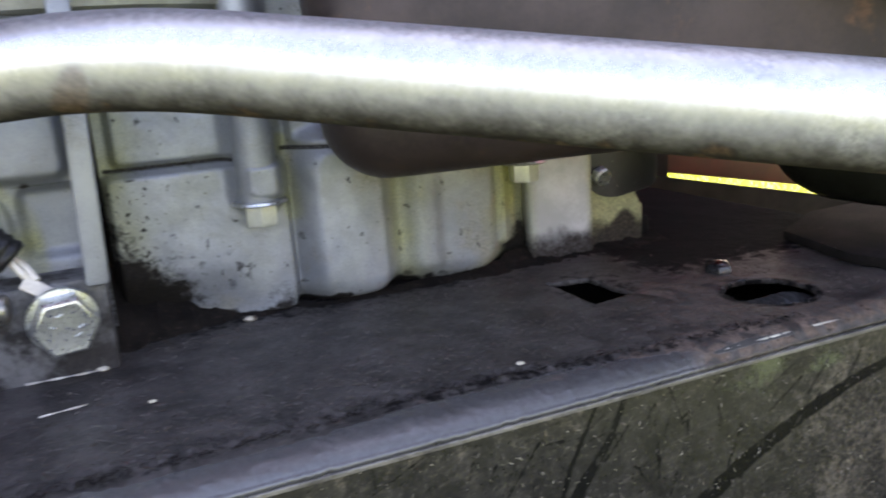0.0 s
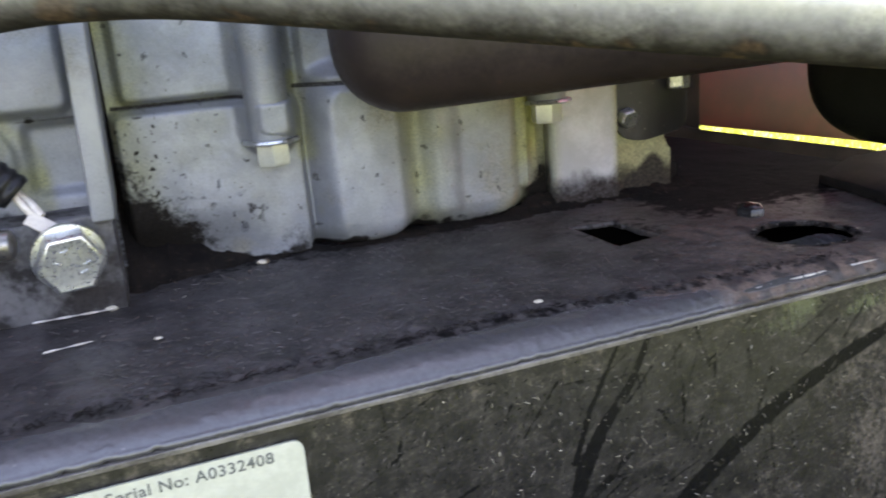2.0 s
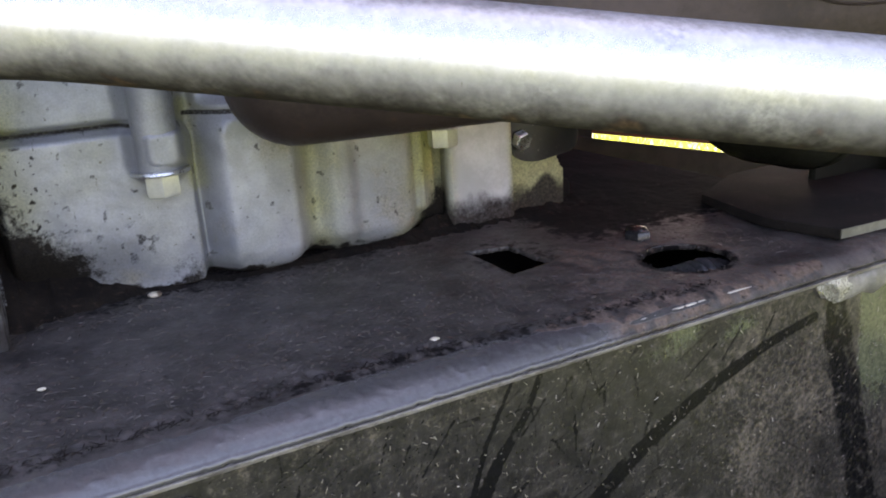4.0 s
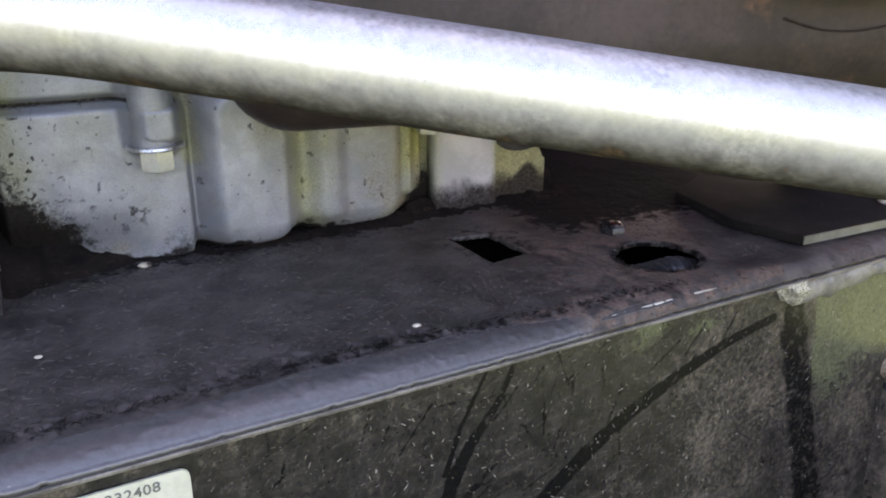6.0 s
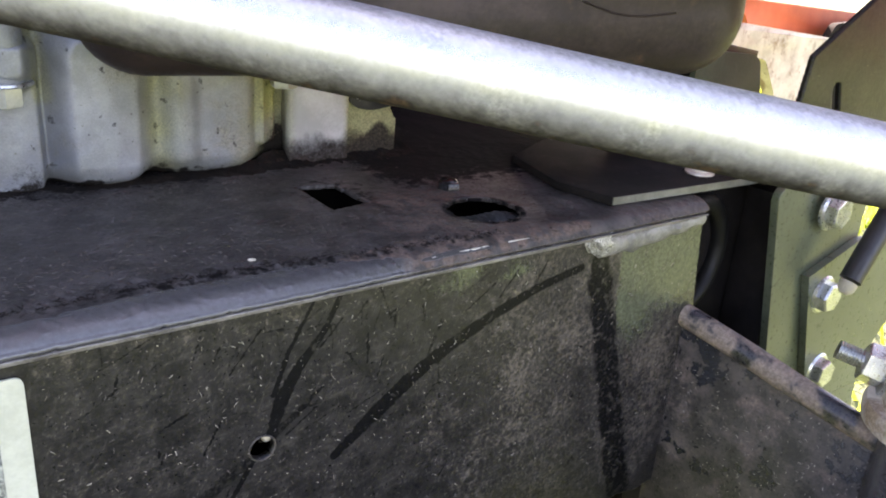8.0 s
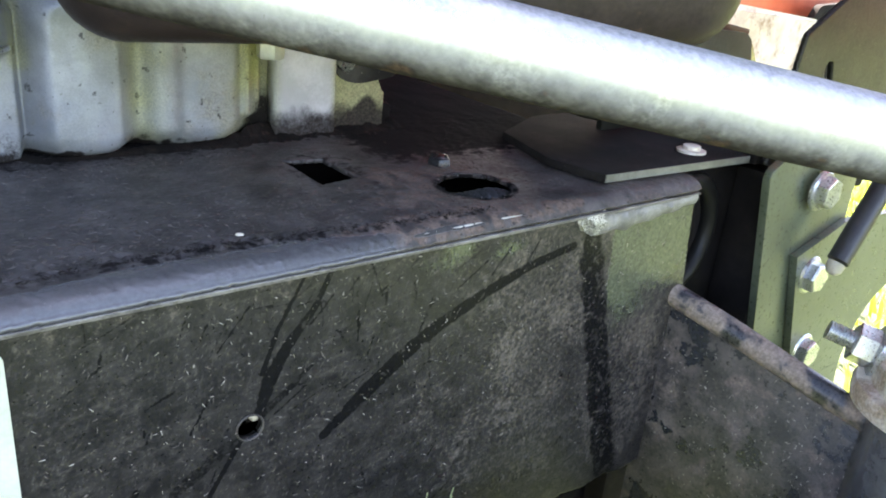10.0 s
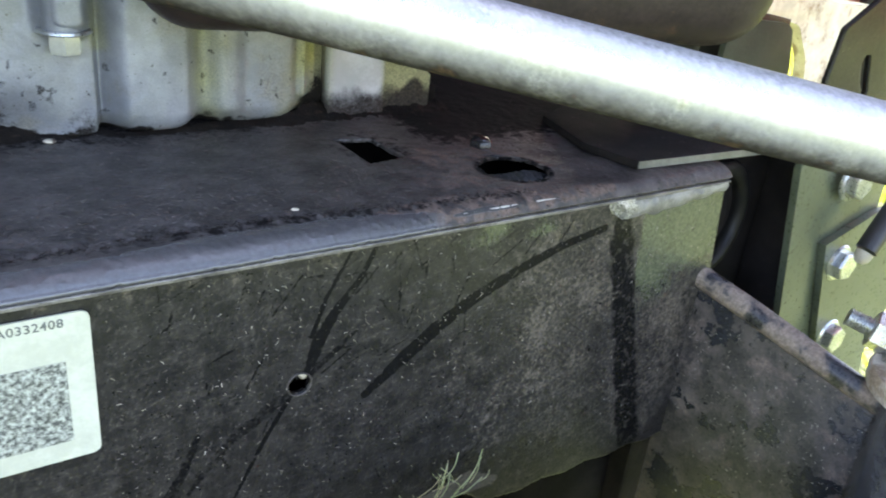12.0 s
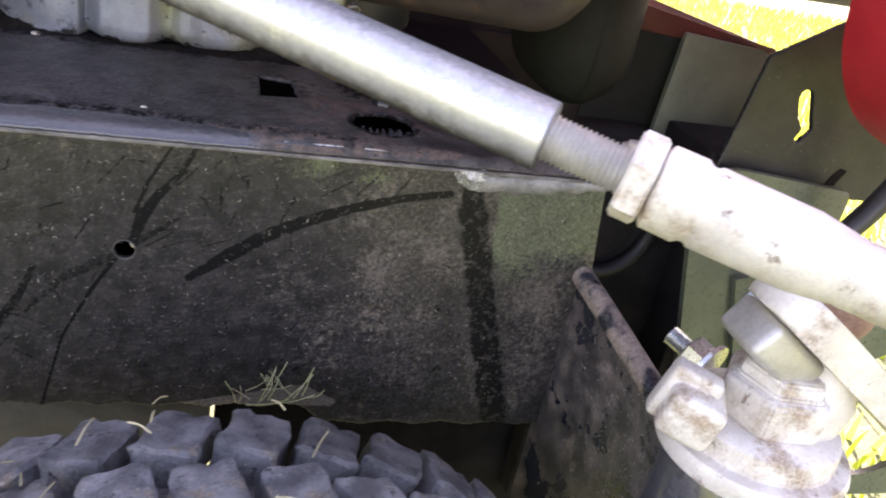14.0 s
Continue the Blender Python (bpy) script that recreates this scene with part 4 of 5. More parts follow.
def bolt_boss(x, y, z, r, top):
    b = bmesh.new()
    lathe(b, (x, y, z), (0, 0, 1), [(0, r * 0.96), (0.001, r), (top * 0.6, r * 0.96), (top, r * 0.92)], 28)
    boss = part("bolt_boss", b, m_alu, engine)
    b = bmesh.new()
    lathe(b, (x, y, z - 0.0012), (0, 0, 1), [(0, r * 1.2), (0.0006, r * 1.32), (0.0014, r * 1.28)], 28)
    part("washer", b, m_zinc, boss)
    hex_bolt(engine, (x, y, z - 0.001), (0, 0, -1), 0.0102, 0.0075, mat=m_bolt, turn=0.15, label="zinc hexagonal sump bolt")


bolt_boss(-0.0395, 0.1085, 0.0415, 0.0072, 0.07)
bolt_boss(0.0655, 0.1115, 0.0430, 0.0075, 0.05)


def flank_place(X, Z):
    Y = 0.104 + 0 * X
    Y -= 0.004 * lump(X, Z, -0.1105, 0.082, 0.013, 0.024, 0.004, 0.0018)
    Y += 0.0035 * lump(X, Z, -0.1035, 0.0445, 0.0085, 0.0105, 0.003, 0.0018)
    Y -= 0.003 * (1 - step01(0.0115, 0.0135, np.hypot(X + 0.1275, Z - 0.045)))
    Y -= 0.010 * lump(X, Z, -0.1330, 0.075, 0.006, 0.05, 0.003, 0.0022)
    Y += 0.00025 * noise_grid(X, Z, 150, 6.0)
    return X, Y, Z


def flank_grime(X, Z):
    n2 = noise_grid(X, Z, 260, 52.0)
    return np.maximum(step01(0.036, 0.024, Z + 0.004 * n2) * 0.7, step01(0.36, 0.46, n2) * 0.38 + near_line(X, Z, [(-0.113, 0.0560), (-0.096, 0.0560)], 0.0009) * 0.6)


# lawn reflection painted down the recess of the side casting
def flank_lawn_glow(X, Z):
    return near_line(X, Z, [(-0.1255, 0.09), (-0.1245, 0.06), (-0.113, 0.045), (-0.112, 0.03)], 0.006) * (0.7 + noise_grid(X, Z, 90, 55.0)) * 0.55


sheet("flank_casting", np.arange(-0.1385, -0.0905, 0.0008), np.arange(0.008, 0.118, 0.0008), flank_place, m_alu, engine, None, {"grime": flank_grime, "olive": flank_lawn_glow}, "silver side casting")
b = bmesh.new()
box(b, (-0.0970, 0.0800, 0.0275), (-0.0905, 0.128, 0.125), 0.0012)
for v in b.verts:
    v.co.x += (0.0275 - v.co.z) * -0.03
part("flange_rib", b, m_alu, engine, "bright upright flange")
b = bmesh.new()
box(b, (-0.1340, 0.0860, -0.001), (-0.0915, 0.135, 0.0290), 0.0014, None, 2)
part("mounting_foot", b, material("stained_foot", (0.06, 0.058, 0.058), (0.22, 0.215, 0.215), (0.5, 0.75), 0.3, 70, 500, 0.5, 0.0006, layers=(((90, 0.45, 0.6), (0.03, 0.026, 0.024), 0.85, 0),)), engine, "oily grey mounting foot")
big = hex_bolt(engine, (-0.1045, 0.0800, 0.0190), (0.12, -1, -0.12), 0.0162, 0.0068, turn=0.05, washer=0.0095, label="large zinc plated bolt head")
# raised strength marks on the large bolt head
d, u, w = frame_of((0.12, -1, -0.12))
for a, c, s in ((-0.0030, 0.0026, 0.4), (-0.0042, 0.0002, 0.4), (0.0034, -0.0008, -0.5), (0.0012, -0.0040, 0.2)):
    b = bmesh.new()
    mid = Vector((-0.1045, 0.0800, 0.0190)) + d * 0.0067 + u * a + w * c
    rot_ = Matrix((u, w, d)).transposed().to_4x4()
    box(b, (-0.0011, -0.0004, -0.0001), (0.0011, 0.0004, 0.00035), 0.0001, Matrix.Translation(mid) @ rot_ @ Matrix.Rotation(s, 4, "Z"), 1)
    part("strength_mark", b, m_zinc, big)

# right foot and its dark bracket
foot_mat = material("half_dirty_casting", (0.42, 0.43, 0.43), (0.58, 0.59, 0.6), (0.45, 0.65), 0.4, 60, 900, 0.4, 0.0004, layers=(("olive", (0.3, 0.3, 0.13), 0.7, 0.1), ("grime", (0.03, 0.0245, 0.022), 0.9, 0, 0.15)), ragged=0.45, soft=0.75)


def foot_place(X, Z):
    Y = 0.113 + 0 * X
    Y += 0.004 * step01(0.0975, 0.0995, X)
    Y += 0.0002 * noise_grid(X, Z, 160, 8.0)
    return X, Y, Z


def foot_holes(X, Z):
    return (X > 0.0985) & (Z > 0.0285 - 0.012 * step01(0.11, 0.1, X) * 0 + 0.010 * step01(0.104, 0.0985, X) - 0.012 * step01(0.119, 0.1255, X))


def foot_grime(X, Z):
    n1, n2 = noise_grid(X, Z, 110, 61.0), noise_grid(X, Z, 320, 62.0)
    low = step01(0.019, 0.005, Z + 0.004 * n1 + 0.0015 * n2)
    blot = 1 - step01(0.7, 1.1, np.hypot((X - 0.1160) / 0.0100, (Z - 0.004) / 0.0130) + 0.16 * n1)
    return np.maximum(low, blot * 0.97)


sheet("rear_foot", np.arange(0.0690, 0.1262, 0.0008), np.arange(0.0005, 0.075, 0.0008), foot_place, foot_mat, engine, foot_holes, {"grime": foot_grime, "olive": lambda X, Z: step01(0.0940, 0.099, X) * 0.9 + step01(0.073, 0.069, X) * 0.4}, "silver foot with brown dirt creeping up it", 0.008)
b = bmesh.new()
prism(b, rounded([(0.0995, 0.026), (0.104, 0.0225), (0.112, 0.021), (0.1335, 0.024), (0.1345, 0.085), (0.0995, 0.085)], 0.005), 0.116, 0.121, "y", 0.0008)
part("dark_bracket", b, m_black, engine, "black steel bracket on the foot")
hex_bolt(engine, (0.1030, 0.1155, 0.0320), (0.1, -1, -0.3), 0.0070, 0.004, mat=m_zinc, label="small bright nut")
hex_bolt(engine, (0.1270, 0.1130, 0.0460), (0, 0, -1), 0.0080, 0.005, mat=m_zinc, label="small bright nut")
b = bmesh.new()
box(b, (0.069, 0.1225, 0.0), (0.135, 0.26, 0.010), 0.003)
part("rear_tray", b, m_dark, engine)

# round housing above the sump
b = bmesh.new()
lathe(b, (-0.085, 0.165, 0.1045), (0, 0, 1), [(0, 0.060), (0.002, 0.072), (0.0055, 0.073), (0.0062, 0.066), (0.011, 0.066), (0.0118, 0.076), (0.018, 0.077), (0.0195, 0.07), (0.05, 0.069)], 72)
part("round_housing", b, material("olive_grey_casting", (0.26, 0.26, 0.22), (0.42, 0.42, 0.37), (0.4, 0.6), 0.5, 60, 700, 0.3, 0.0004), engine, "round grey housing with a stepped rim")

# ---- muffler ----
muffler = thing("muffler", "dark heat-browned steel muffler drum with rounded ends", "muffler", (0.07, 0.04, 0.05))
MUF_A, MUF_B = Vector((-0.0200, 0.0830, 0.0470)), Vector((0.1700, -0.0280, 0.0605))
muf_x = (MUF_B - MUF_A).normalized()
muf_y = Vector((0, 0, 1)).cross(muf_x).normalized()
muf = Matrix((muf_x, muf_y, muf_x.cross(muf_y))).transposed().to_4x4()
muf.translation = MUF_A
muf_len = (MUF_B - MUF_A).length
b = bmesh.new()
box(b, (0.0, -0.022, 0.0), (muf_len, 0.046, 0.125), 0.0215, muf, 8)
for v in b.verts:
    v.co += Vector([noise.noise(v.co * 22 + Vector((0, 0, 7 * k))) * 0.0006 for k in range(3)])
part("shell", b, m_muffler, muffler)
b = bmesh.new()
sweep(b, smooth_line([muf @ Vector((x, -0.0222 + 0.0045 * max(0, (0.022 - z) / 0.02), z)) for x, z in ((0.160, 0.026), (0.170, 0.0225), (0.180, 0.0215), (0.190, 0.0225))], 0.001), 0.0004, 6)
part("crease", b, m_muffler, muffler)
b = bmesh.new()
box(b, (0.004, -0.0235, 0.098), (muf_len - 0.004, -0.020, 0.106), 0.0012, muf)
part("seam", b, m_rust, muffler, "rusty folded seam")

blower = thing("blower_housing", "dark olive rounded housing behind the muffler", "housing", (0.23, 0.085, 0.01))
b = bmesh.new()
box(b, (0.1840, 0.0350, 0.0105), (0.238, 0.12, 0.10), 0.0300, None, 8)
part("casing", b, m_dark_olive, blower)
b = bmesh.new()
box(b, (0.2200, 0.0640, -0.0020), (0.312, 0.0680, 0.0520), 0.001)
part("back_wall", b, m_dark_olive, blower)

pipe = thing("grey_pipe", "smooth light grey painted pipe above the muffler", "pipe", (0.2, -0.05, 0.12))
b = bmesh.new()
lathe(b, (0.068, -0.050, 0.1215), (1, 0, 0.02), [(0, 0.006), (0.003, 0.014), (0.009, 0.022), (0.020, 0.0285), (0.040, 0.0325), (0.065, 0.0345), (0.235, 0.0345), (0.237, 0.033)], 48)
part("pipe_body", b, material("light_grey_paint", (0.36, 0.38, 0.39), (0.48, 0.5, 0.5), (0.32, 0.45), 0.1, 40, 500, 0.08, 0.0002, layers=(((45, 0.56, 0.7), (0.28, 0.28, 0.26), 0.6, 0),)), pipe)

# ---- steering rod ----
ROD = Vector((0, -0.0476, 0.0752))
ROD_D = Vector((1, -0.6254, -0.1768))


def on_rod(x):
    return ROD + ROD_D * x


rod = thing("steering_rod", "weathered galvanised steering rod with a threaded end", "steering rod", on_rod(0.05))
line = smooth_line([(-0.34, 0.165, 0.066), (-0.22, 0.090, 0.0780), (-0.149, 0.0456, 0.0848), (-0.125, 0.0306, 0.0864), (-0.108, 0.0200, 0.0876), (-0.095, 0.0118, 0.0885), (-0.083, 0.0043, 0.0884), (-0.070, -0.0038, 0.0873), on_rod(-0.05), on_rod(0.0), on_rod(0.06), on_rod(0.1222)], 0.0009)
b = bmesh.new()
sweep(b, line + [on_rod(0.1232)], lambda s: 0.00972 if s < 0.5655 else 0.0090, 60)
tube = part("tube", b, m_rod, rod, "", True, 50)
# rough underside with its shade painted in, a greyer top, and rust freckles
rod_x, rod_z = [p.x for p in line], [p.z for p in line]
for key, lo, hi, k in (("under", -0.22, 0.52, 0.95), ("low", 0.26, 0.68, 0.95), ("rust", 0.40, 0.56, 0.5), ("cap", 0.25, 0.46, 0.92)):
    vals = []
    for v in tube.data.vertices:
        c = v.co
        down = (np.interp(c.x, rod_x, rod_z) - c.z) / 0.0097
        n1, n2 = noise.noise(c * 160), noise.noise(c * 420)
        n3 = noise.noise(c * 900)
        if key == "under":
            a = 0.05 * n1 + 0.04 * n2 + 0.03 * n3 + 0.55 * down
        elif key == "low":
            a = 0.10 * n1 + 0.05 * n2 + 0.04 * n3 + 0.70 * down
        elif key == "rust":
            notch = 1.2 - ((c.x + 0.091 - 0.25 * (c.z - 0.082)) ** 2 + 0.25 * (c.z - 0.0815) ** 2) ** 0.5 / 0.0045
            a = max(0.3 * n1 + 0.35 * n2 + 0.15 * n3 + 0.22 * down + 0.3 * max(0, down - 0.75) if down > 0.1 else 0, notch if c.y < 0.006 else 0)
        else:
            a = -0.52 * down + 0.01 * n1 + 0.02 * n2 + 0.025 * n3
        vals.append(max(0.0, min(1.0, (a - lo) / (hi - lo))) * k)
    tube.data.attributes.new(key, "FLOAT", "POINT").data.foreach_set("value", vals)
ax = ROD_D.normalized()
stud(rod, "threaded_end", on_rod(0.1225), ax, 0.0066, 0.036, 0.0015, m_thread)
b = bmesh.new()
lathe(b, on_rod(0.1420), ax, [(0, 0.0115), (0.001, 0.0127), (0.0065, 0.0127), (0.0075, 0.0115)], 6, 0.5)
part("lock_nut", b, m_pale, rod, "hexagonal lock nut", True, 25)
b = bmesh.new()
lathe(b, on_rod(0.1487), ax, [(0, 0.0100), (0.001, 0.0115), (0.010, 0.0116), (0.0115, 0.0105), (0.013, 0.0104), (0.014, 0.0112), (0.040, 0.0110), (0.048, 0.0098), (0.052, 0.0092), (0.10, 0.0088)], 32)
part("rod_end", b, m_pale, rod, "pale zinc rod end housing")

# ---- steering knuckle ----
knuckle = thing("steering_knuckle", "dull zinc steering knuckle on a black kingpin tube", "steering knuckle", (0.243, -0.105, -0.17))
b = bmesh.new()
lathe(b, (0.236, -0.111, -0.172), (0, 0, 1), [(0, 0.023), (0.002, 0.0245), (0.106, 0.0245), (0.108, 0.023)], 40)
part("kingpin_tube", b, material("scuffed_black_enamel", (0.14, 0.14, 0.145), (0.3, 0.3, 0.3), (0.16, 0.26), 0.7, 25, 260, 0.1, 0.0003, coat=0.4), knuckle, "glossy scuffed black upright tube")
b = bmesh.new()
lathe(b, (0.2410, -0.1125, -0.0665), (0, 0, 1), [(0, 0.033), (0.001, 0.0358), (0.006, 0.0362), (0.0085, 0.035), (0.0088, 0.030), (0.0170, 0.0292), (0.0185, 0.027)], 44)
part("flange", b, m_pale, knuckle, "pale round flange")
b = bmesh.new()
lathe(b, (0.2420, -0.1130, -0.0485), (0, 0, 1), [(0, 0.0190), (0.0015, 0.0210), (0.015, 0.0210), (0.0165, 0.0195), (0.0170, 0.0165), (0.022, 0.0160), (0.023, 0.0145)], 6, 0.35)
bmesh.ops.bevel(b, geom=list(b.edges), offset=0.0009, segments=2, affect="EDGES")
part("castle_nut", b, m_pale, knuckle, "worn pale castle nut", True, 30)
b = bmesh.new()
lug = Matrix.Translation((0.2070, -0.115, -0.0440)) @ Matrix.Rotation(radians(-28), 4, "Z") @ Matrix.Rotation(radians(14), 4, "Y")
box(b, (-0.0100, -0.012, -0.009), (0.0100, 0.012, 0.009), 0.003, lug, 3)
part("clamp_lug", b, m_pale, knuckle, "rounded pale lug")
b = bmesh.new()
box(b, (-0.0128, -0.0045, -0.0118), (0.0060, 0.0045, 0.0118), 0.002, lug @ Matrix.Translation((0, 0.002, 0.002)), 3)
part("lug_web", b, m_pale, knuckle)
b = bmesh.new()
lathe(b, (0.254, -0.112, -0.048), (0.25, -0.1, 1), [(0, 0.017), (0.014, 0.0165), (0.018, 0.014), (0.03, 0.012)], 28)
part("boss", b, m_pale, knuckle)
b = bmesh.new()
arm = Matrix.Translation((0.2755, -0.1135, -0.0305)) @ Matrix.Rotation(radians(34.5), 4, "Y")
prism(b, rounded([(-0.064, -0.011), (-0.050, -0.018), (0.064, -0.018), (0.064, 0.018), (-0.050, 0.018), (-0.064, 0.011)], 0.010), -0.0065, 0.0065, "z", 0.002)
bmesh.ops.transform(b, matrix=arm, verts=b.verts)
part("steering_arm", b, m_pale, knuckle, "thick pale steering arm")
# shaded face below the arm; the duller material stands for the shade
b = bmesh.new()
box(b, (-0.058, -0.010, -0.022), (-0.026, 0.014, -0.0068), 0.003, arm, 3)
part("arm_web", b, m_thread, knuckle, "grey web under the arm, a duller zinc for its shade")
b = bmesh.new()
bmesh.ops.create_icosphere(b, subdivisions=3, radius=0.016)
bmesh.ops.translate(b, verts=b.verts, vec=(0.268, -0.095, -0.010))
part("ball", b, m_rust, knuckle, "rusty rounded joint boot")
pin_d = Vector((0.45, -0.85, -0.2)).normalized()
stud(knuckle, "clamp_stud", (0.2255, -0.0655, -0.0457), pin_d, 0.0042, 0.014, 0.0011)
b = bmesh.new()
lathe(b, Vector((0.2255, -0.0655, -0.0457)) + pin_d * 0.010, pin_d, [(0, 0.0075), (0.0008, 0.0083), (0.008, 0.0083), (0.009, 0.0075)], 6, 0.3)
nut = part("nut", b, m_zinc, knuckle, "zinc hexagonal nut", True, 25)
b = bmesh.new()
lathe(b, Vector((0.2255, -0.0655, -0.0457)) + pin_d * 0.019, pin_d, [(0, 0.0112), (0.0018, 0.0112)], 28)
part("washer", b, m_zinc, nut)

# ---- front wheel ----
WC, WR_ = Vector((0.045, -0.135, -0.2715)), 0.183
wheel = thing("tyred_wheel", "dusty black front tyre with chunky tread and grass bits", "wheel", (WC.x, WC.y, GROUND))
b = bmesh.new()
lathe(b, WC + Vector((0, -0.072, 0)), (0, 1, 0), [(0, 0.09), (0.004, 0.13), (0.014, 0.163), (0.03, 0.177), (0.055, WR_), (0.089, WR_), (0.114, 0.177), (0.13, 0.163), (0.140, 0.13), (0.144, 0.09)], 96)
part("tyre", b, m_tyre, wheel)
b = bmesh.new()
block = []
for k in range(5):
    b = bmesh.new()
    box(b, (-0.0112, -0.0150, -0.004), (0.0112, 0.0150, 0.0115), 0.0014, None, 1)
    bmesh.ops.subdivide_edges(b, edges=[e for e in b.edges if e.calc_length() > 0.006], cuts=4, use_grid_fill=True)
    for v in b.verts:
        w = 0.0011 + 0.0009 * (v.co.z > 0.009)
        v.co += Vector([noise.noise(v.co * 210 + Vector((9 * k + 40 * j, 0, 0))) * w * 0.7 + noise.noise(v.co * 520 + Vector((0, 9 * k + 40 * j, 0))) * 0.0006 for j in range(3)])
        v.co.x += 0.0009 * math.sin(v.co.y * 260 + k) + v.co.y * (0.12 * (k % 3) - 0.1)
    block.append(mesh_of(b, "tread_block", m_tyre, True, 30))
n_row = 42
for row, (off, dz) in enumerate(((-0.052, -0.006), (-0.0175, 0.0), (0.0175, 0.0), (0.052, -0.006))):
    for i in range(n_row):
        a = 2 * math.pi * (i + 0.5 * (row % 2)) / n_row
        m = Matrix.Translation(WC + Vector((0, off, 0))) @ Matrix.Rotation(a, 4, "Y") @ Matrix.Translation((0, 0, WR_ + dz)) @ Matrix.Rotation(radians((-1) ** row * 16), 4, "Z") @ Matrix.Rotation(radians(-off * 260), 4, "X")
        own_mesh("tread_block", block[(i * 3 + row * 2 + i // 4) % 5], wheel, m)
b = bmesh.new()
lathe(b, WC + Vector((0, -0.06, 0)), (0, 1, 0), [(0, 0.02), (0.004, 0.07), (0.0, 0.092), (0.12, 0.092), (0.12, 0.02)], 48)
part("rim", b, m_dark, wheel)

# ---- label ----
label = thing("serial_label", "greenish white printed serial label, slightly grubby", "label", (-0.095, -0.001, -0.059))
b = bmesh.new()
prism(b, rounded([(-0.1365, -0.0595), (-0.0590, -0.0595), (-0.0590, -0.0115), (-0.1365, -0.0115)], 0.0028), -0.0013, -0.0006, "y")
part("paper", b, m_label, label)


def writing(text, x, z, size, spread=1.0):
    c = bpy.data.curves.new("print", "FONT")
    c.body, c.size, c.align_x, c.space_character = text, size, "LEFT", spread
    c.offset = 0.00006
    c.materials.append(m_ink)
    ob = new("print", c)
    ob.parent = label
    ob.matrix_basis = Matrix.Translation(-label.location) @ Matrix.Translation((x, -0.00145, z)) @ Matrix.Rotation(radians(90), 4, "X")
    return ob


def bar(x0, x1, z0, z1, mat=None, name="printed_bar"):
    b = bmesh.new()
    box(b, (x0, -0.00150, z0), (x1, -0.00135, z1))
    part(name, b, mat or m_ink, label)


writing("Serial No: A0332408", -0.1000, -0.0153, 0.0037, 1.09)
writing("FR730 w/50\" IBS", -0.1110, -0.0200, 0.0034, 1.03)
bar(-0.1330, -0.1140, -0.0160, -0.0125)
bar(-0.1330, -0.1125, -0.0200, -0.0176)
for z, x1 in ((-0.0262, -0.1070), (-0.0294, -0.1075), (-0.0326, -0.1150)):
    bar(-0.1330, x1, z, z + 0.0011, m_ink2)
writing("7Kg", -0.1130, -0.0328, 0.0026)
writing("kw", -0.1120, -0.0392, 0.0024)
writing("fr730vc02174", -0.1150, -0.0424, 0.0026)
for z, x1 in ((-0.0458, -0.0990), (-0.0490, -0.1000), (-0.0520, -0.0960)):
    bar(-0.1330, x1, z, z + 0.0011, m_ink2)
bar(-0.0925, -0.0662, -0.0530, -0.0262, m_ink2, "printed_square")


# ---- wiring at the near end of the engine ----
def cable(name, label, pts, r, mat=None, group=""):
    b = bmesh.new()
    sweep(b, smooth_line(pts, 0.002), r, 16)
    ob = new(name, mesh_of(b, name, mat or m_rubber))
    return tagged(ob, label, "cable", group)


loom = thing("wiring_loom", "glossy black corrugated conduit with two wires", "cable", (-0.116, 0.099, 0.037))
b = bmesh.new()
sweep(b, smooth_line([(-0.180, 0.104, 0.108), (-0.1535, 0.093, 0.0775), (-0.1345, 0.0885, 0.0575), (-0.1150, 0.088, 0.0375)], 0.00035), lambda s: 0.0053 + 0.00024 * math.sin(s * 2 * math.pi / 0.0029), 28)
part("conduit", b, m_conduit, loom, "", True, 179)
for o in (-0.0012, 0.0014):
    b = bmesh.new()
    sweep(b, smooth_line([(-0.1165, 0.088 + o, 0.039), (-0.113, 0.0865 + o, 0.0345 + o), (-0.1095, 0.085, 0.0295 + o)], 0.001), 0.0011, 10)
    part("wire", b, m_pale, loom, "pale wire end")
b = bmesh.new()
box(b, (-0.0055, -0.0022, -0.0005), (0.0055, 0.0022, 0.0005), 0.0004, Matrix.Translation((-0.1090, 0.0840, 0.0280)) @ Matrix.Rotation(radians(38), 4, "Y") @ Matrix.Rotation(radians(60), 4, "X"))
part("ring_lug", b, m_pale, loom, "flat metal ring lug")

earth = thing("battery_cable", "thick black battery cable with a crimped lug", "cable", (-0.13, 0.07, 0.0))
b = bmesh.new()
sweep(b, smooth_line([(-0.1275, 0.080, 0.0255), (-0.1345, 0.078, 0.0235), (-0.1440, 0.073, 0.0175), (-0.1530, 0.066, 0.0090), (-0.1590, 0.060, -0.002), (-0.1600, 0.058, -0.02)], 0.0015), 0.0047, 18)
part("sheath", b, m_rubber, earth)
b = bmesh.new()
lathe(b, (-0.1285, 0.0803, 0.0257), (1, -0.05, -0.05), [(0, 0.0046), (0.001, 0.0052), (0.0042, 0.0050), (0.0048, 0.0036), (0.0056, 0.0036), (0.0062, 0.0046), (0.0105, 0.0042), (0.0115, 0.0028)], 20)
part("crimp", b, material("tarnished_crimp", (0.2, 0.19, 0.17), (0.36, 0.34, 0.3), (0.25, 0.4), 0.85, 80, 700, 0.2, 0.0003), earth, "tarnished crimped sleeve")
b = bmesh.new()
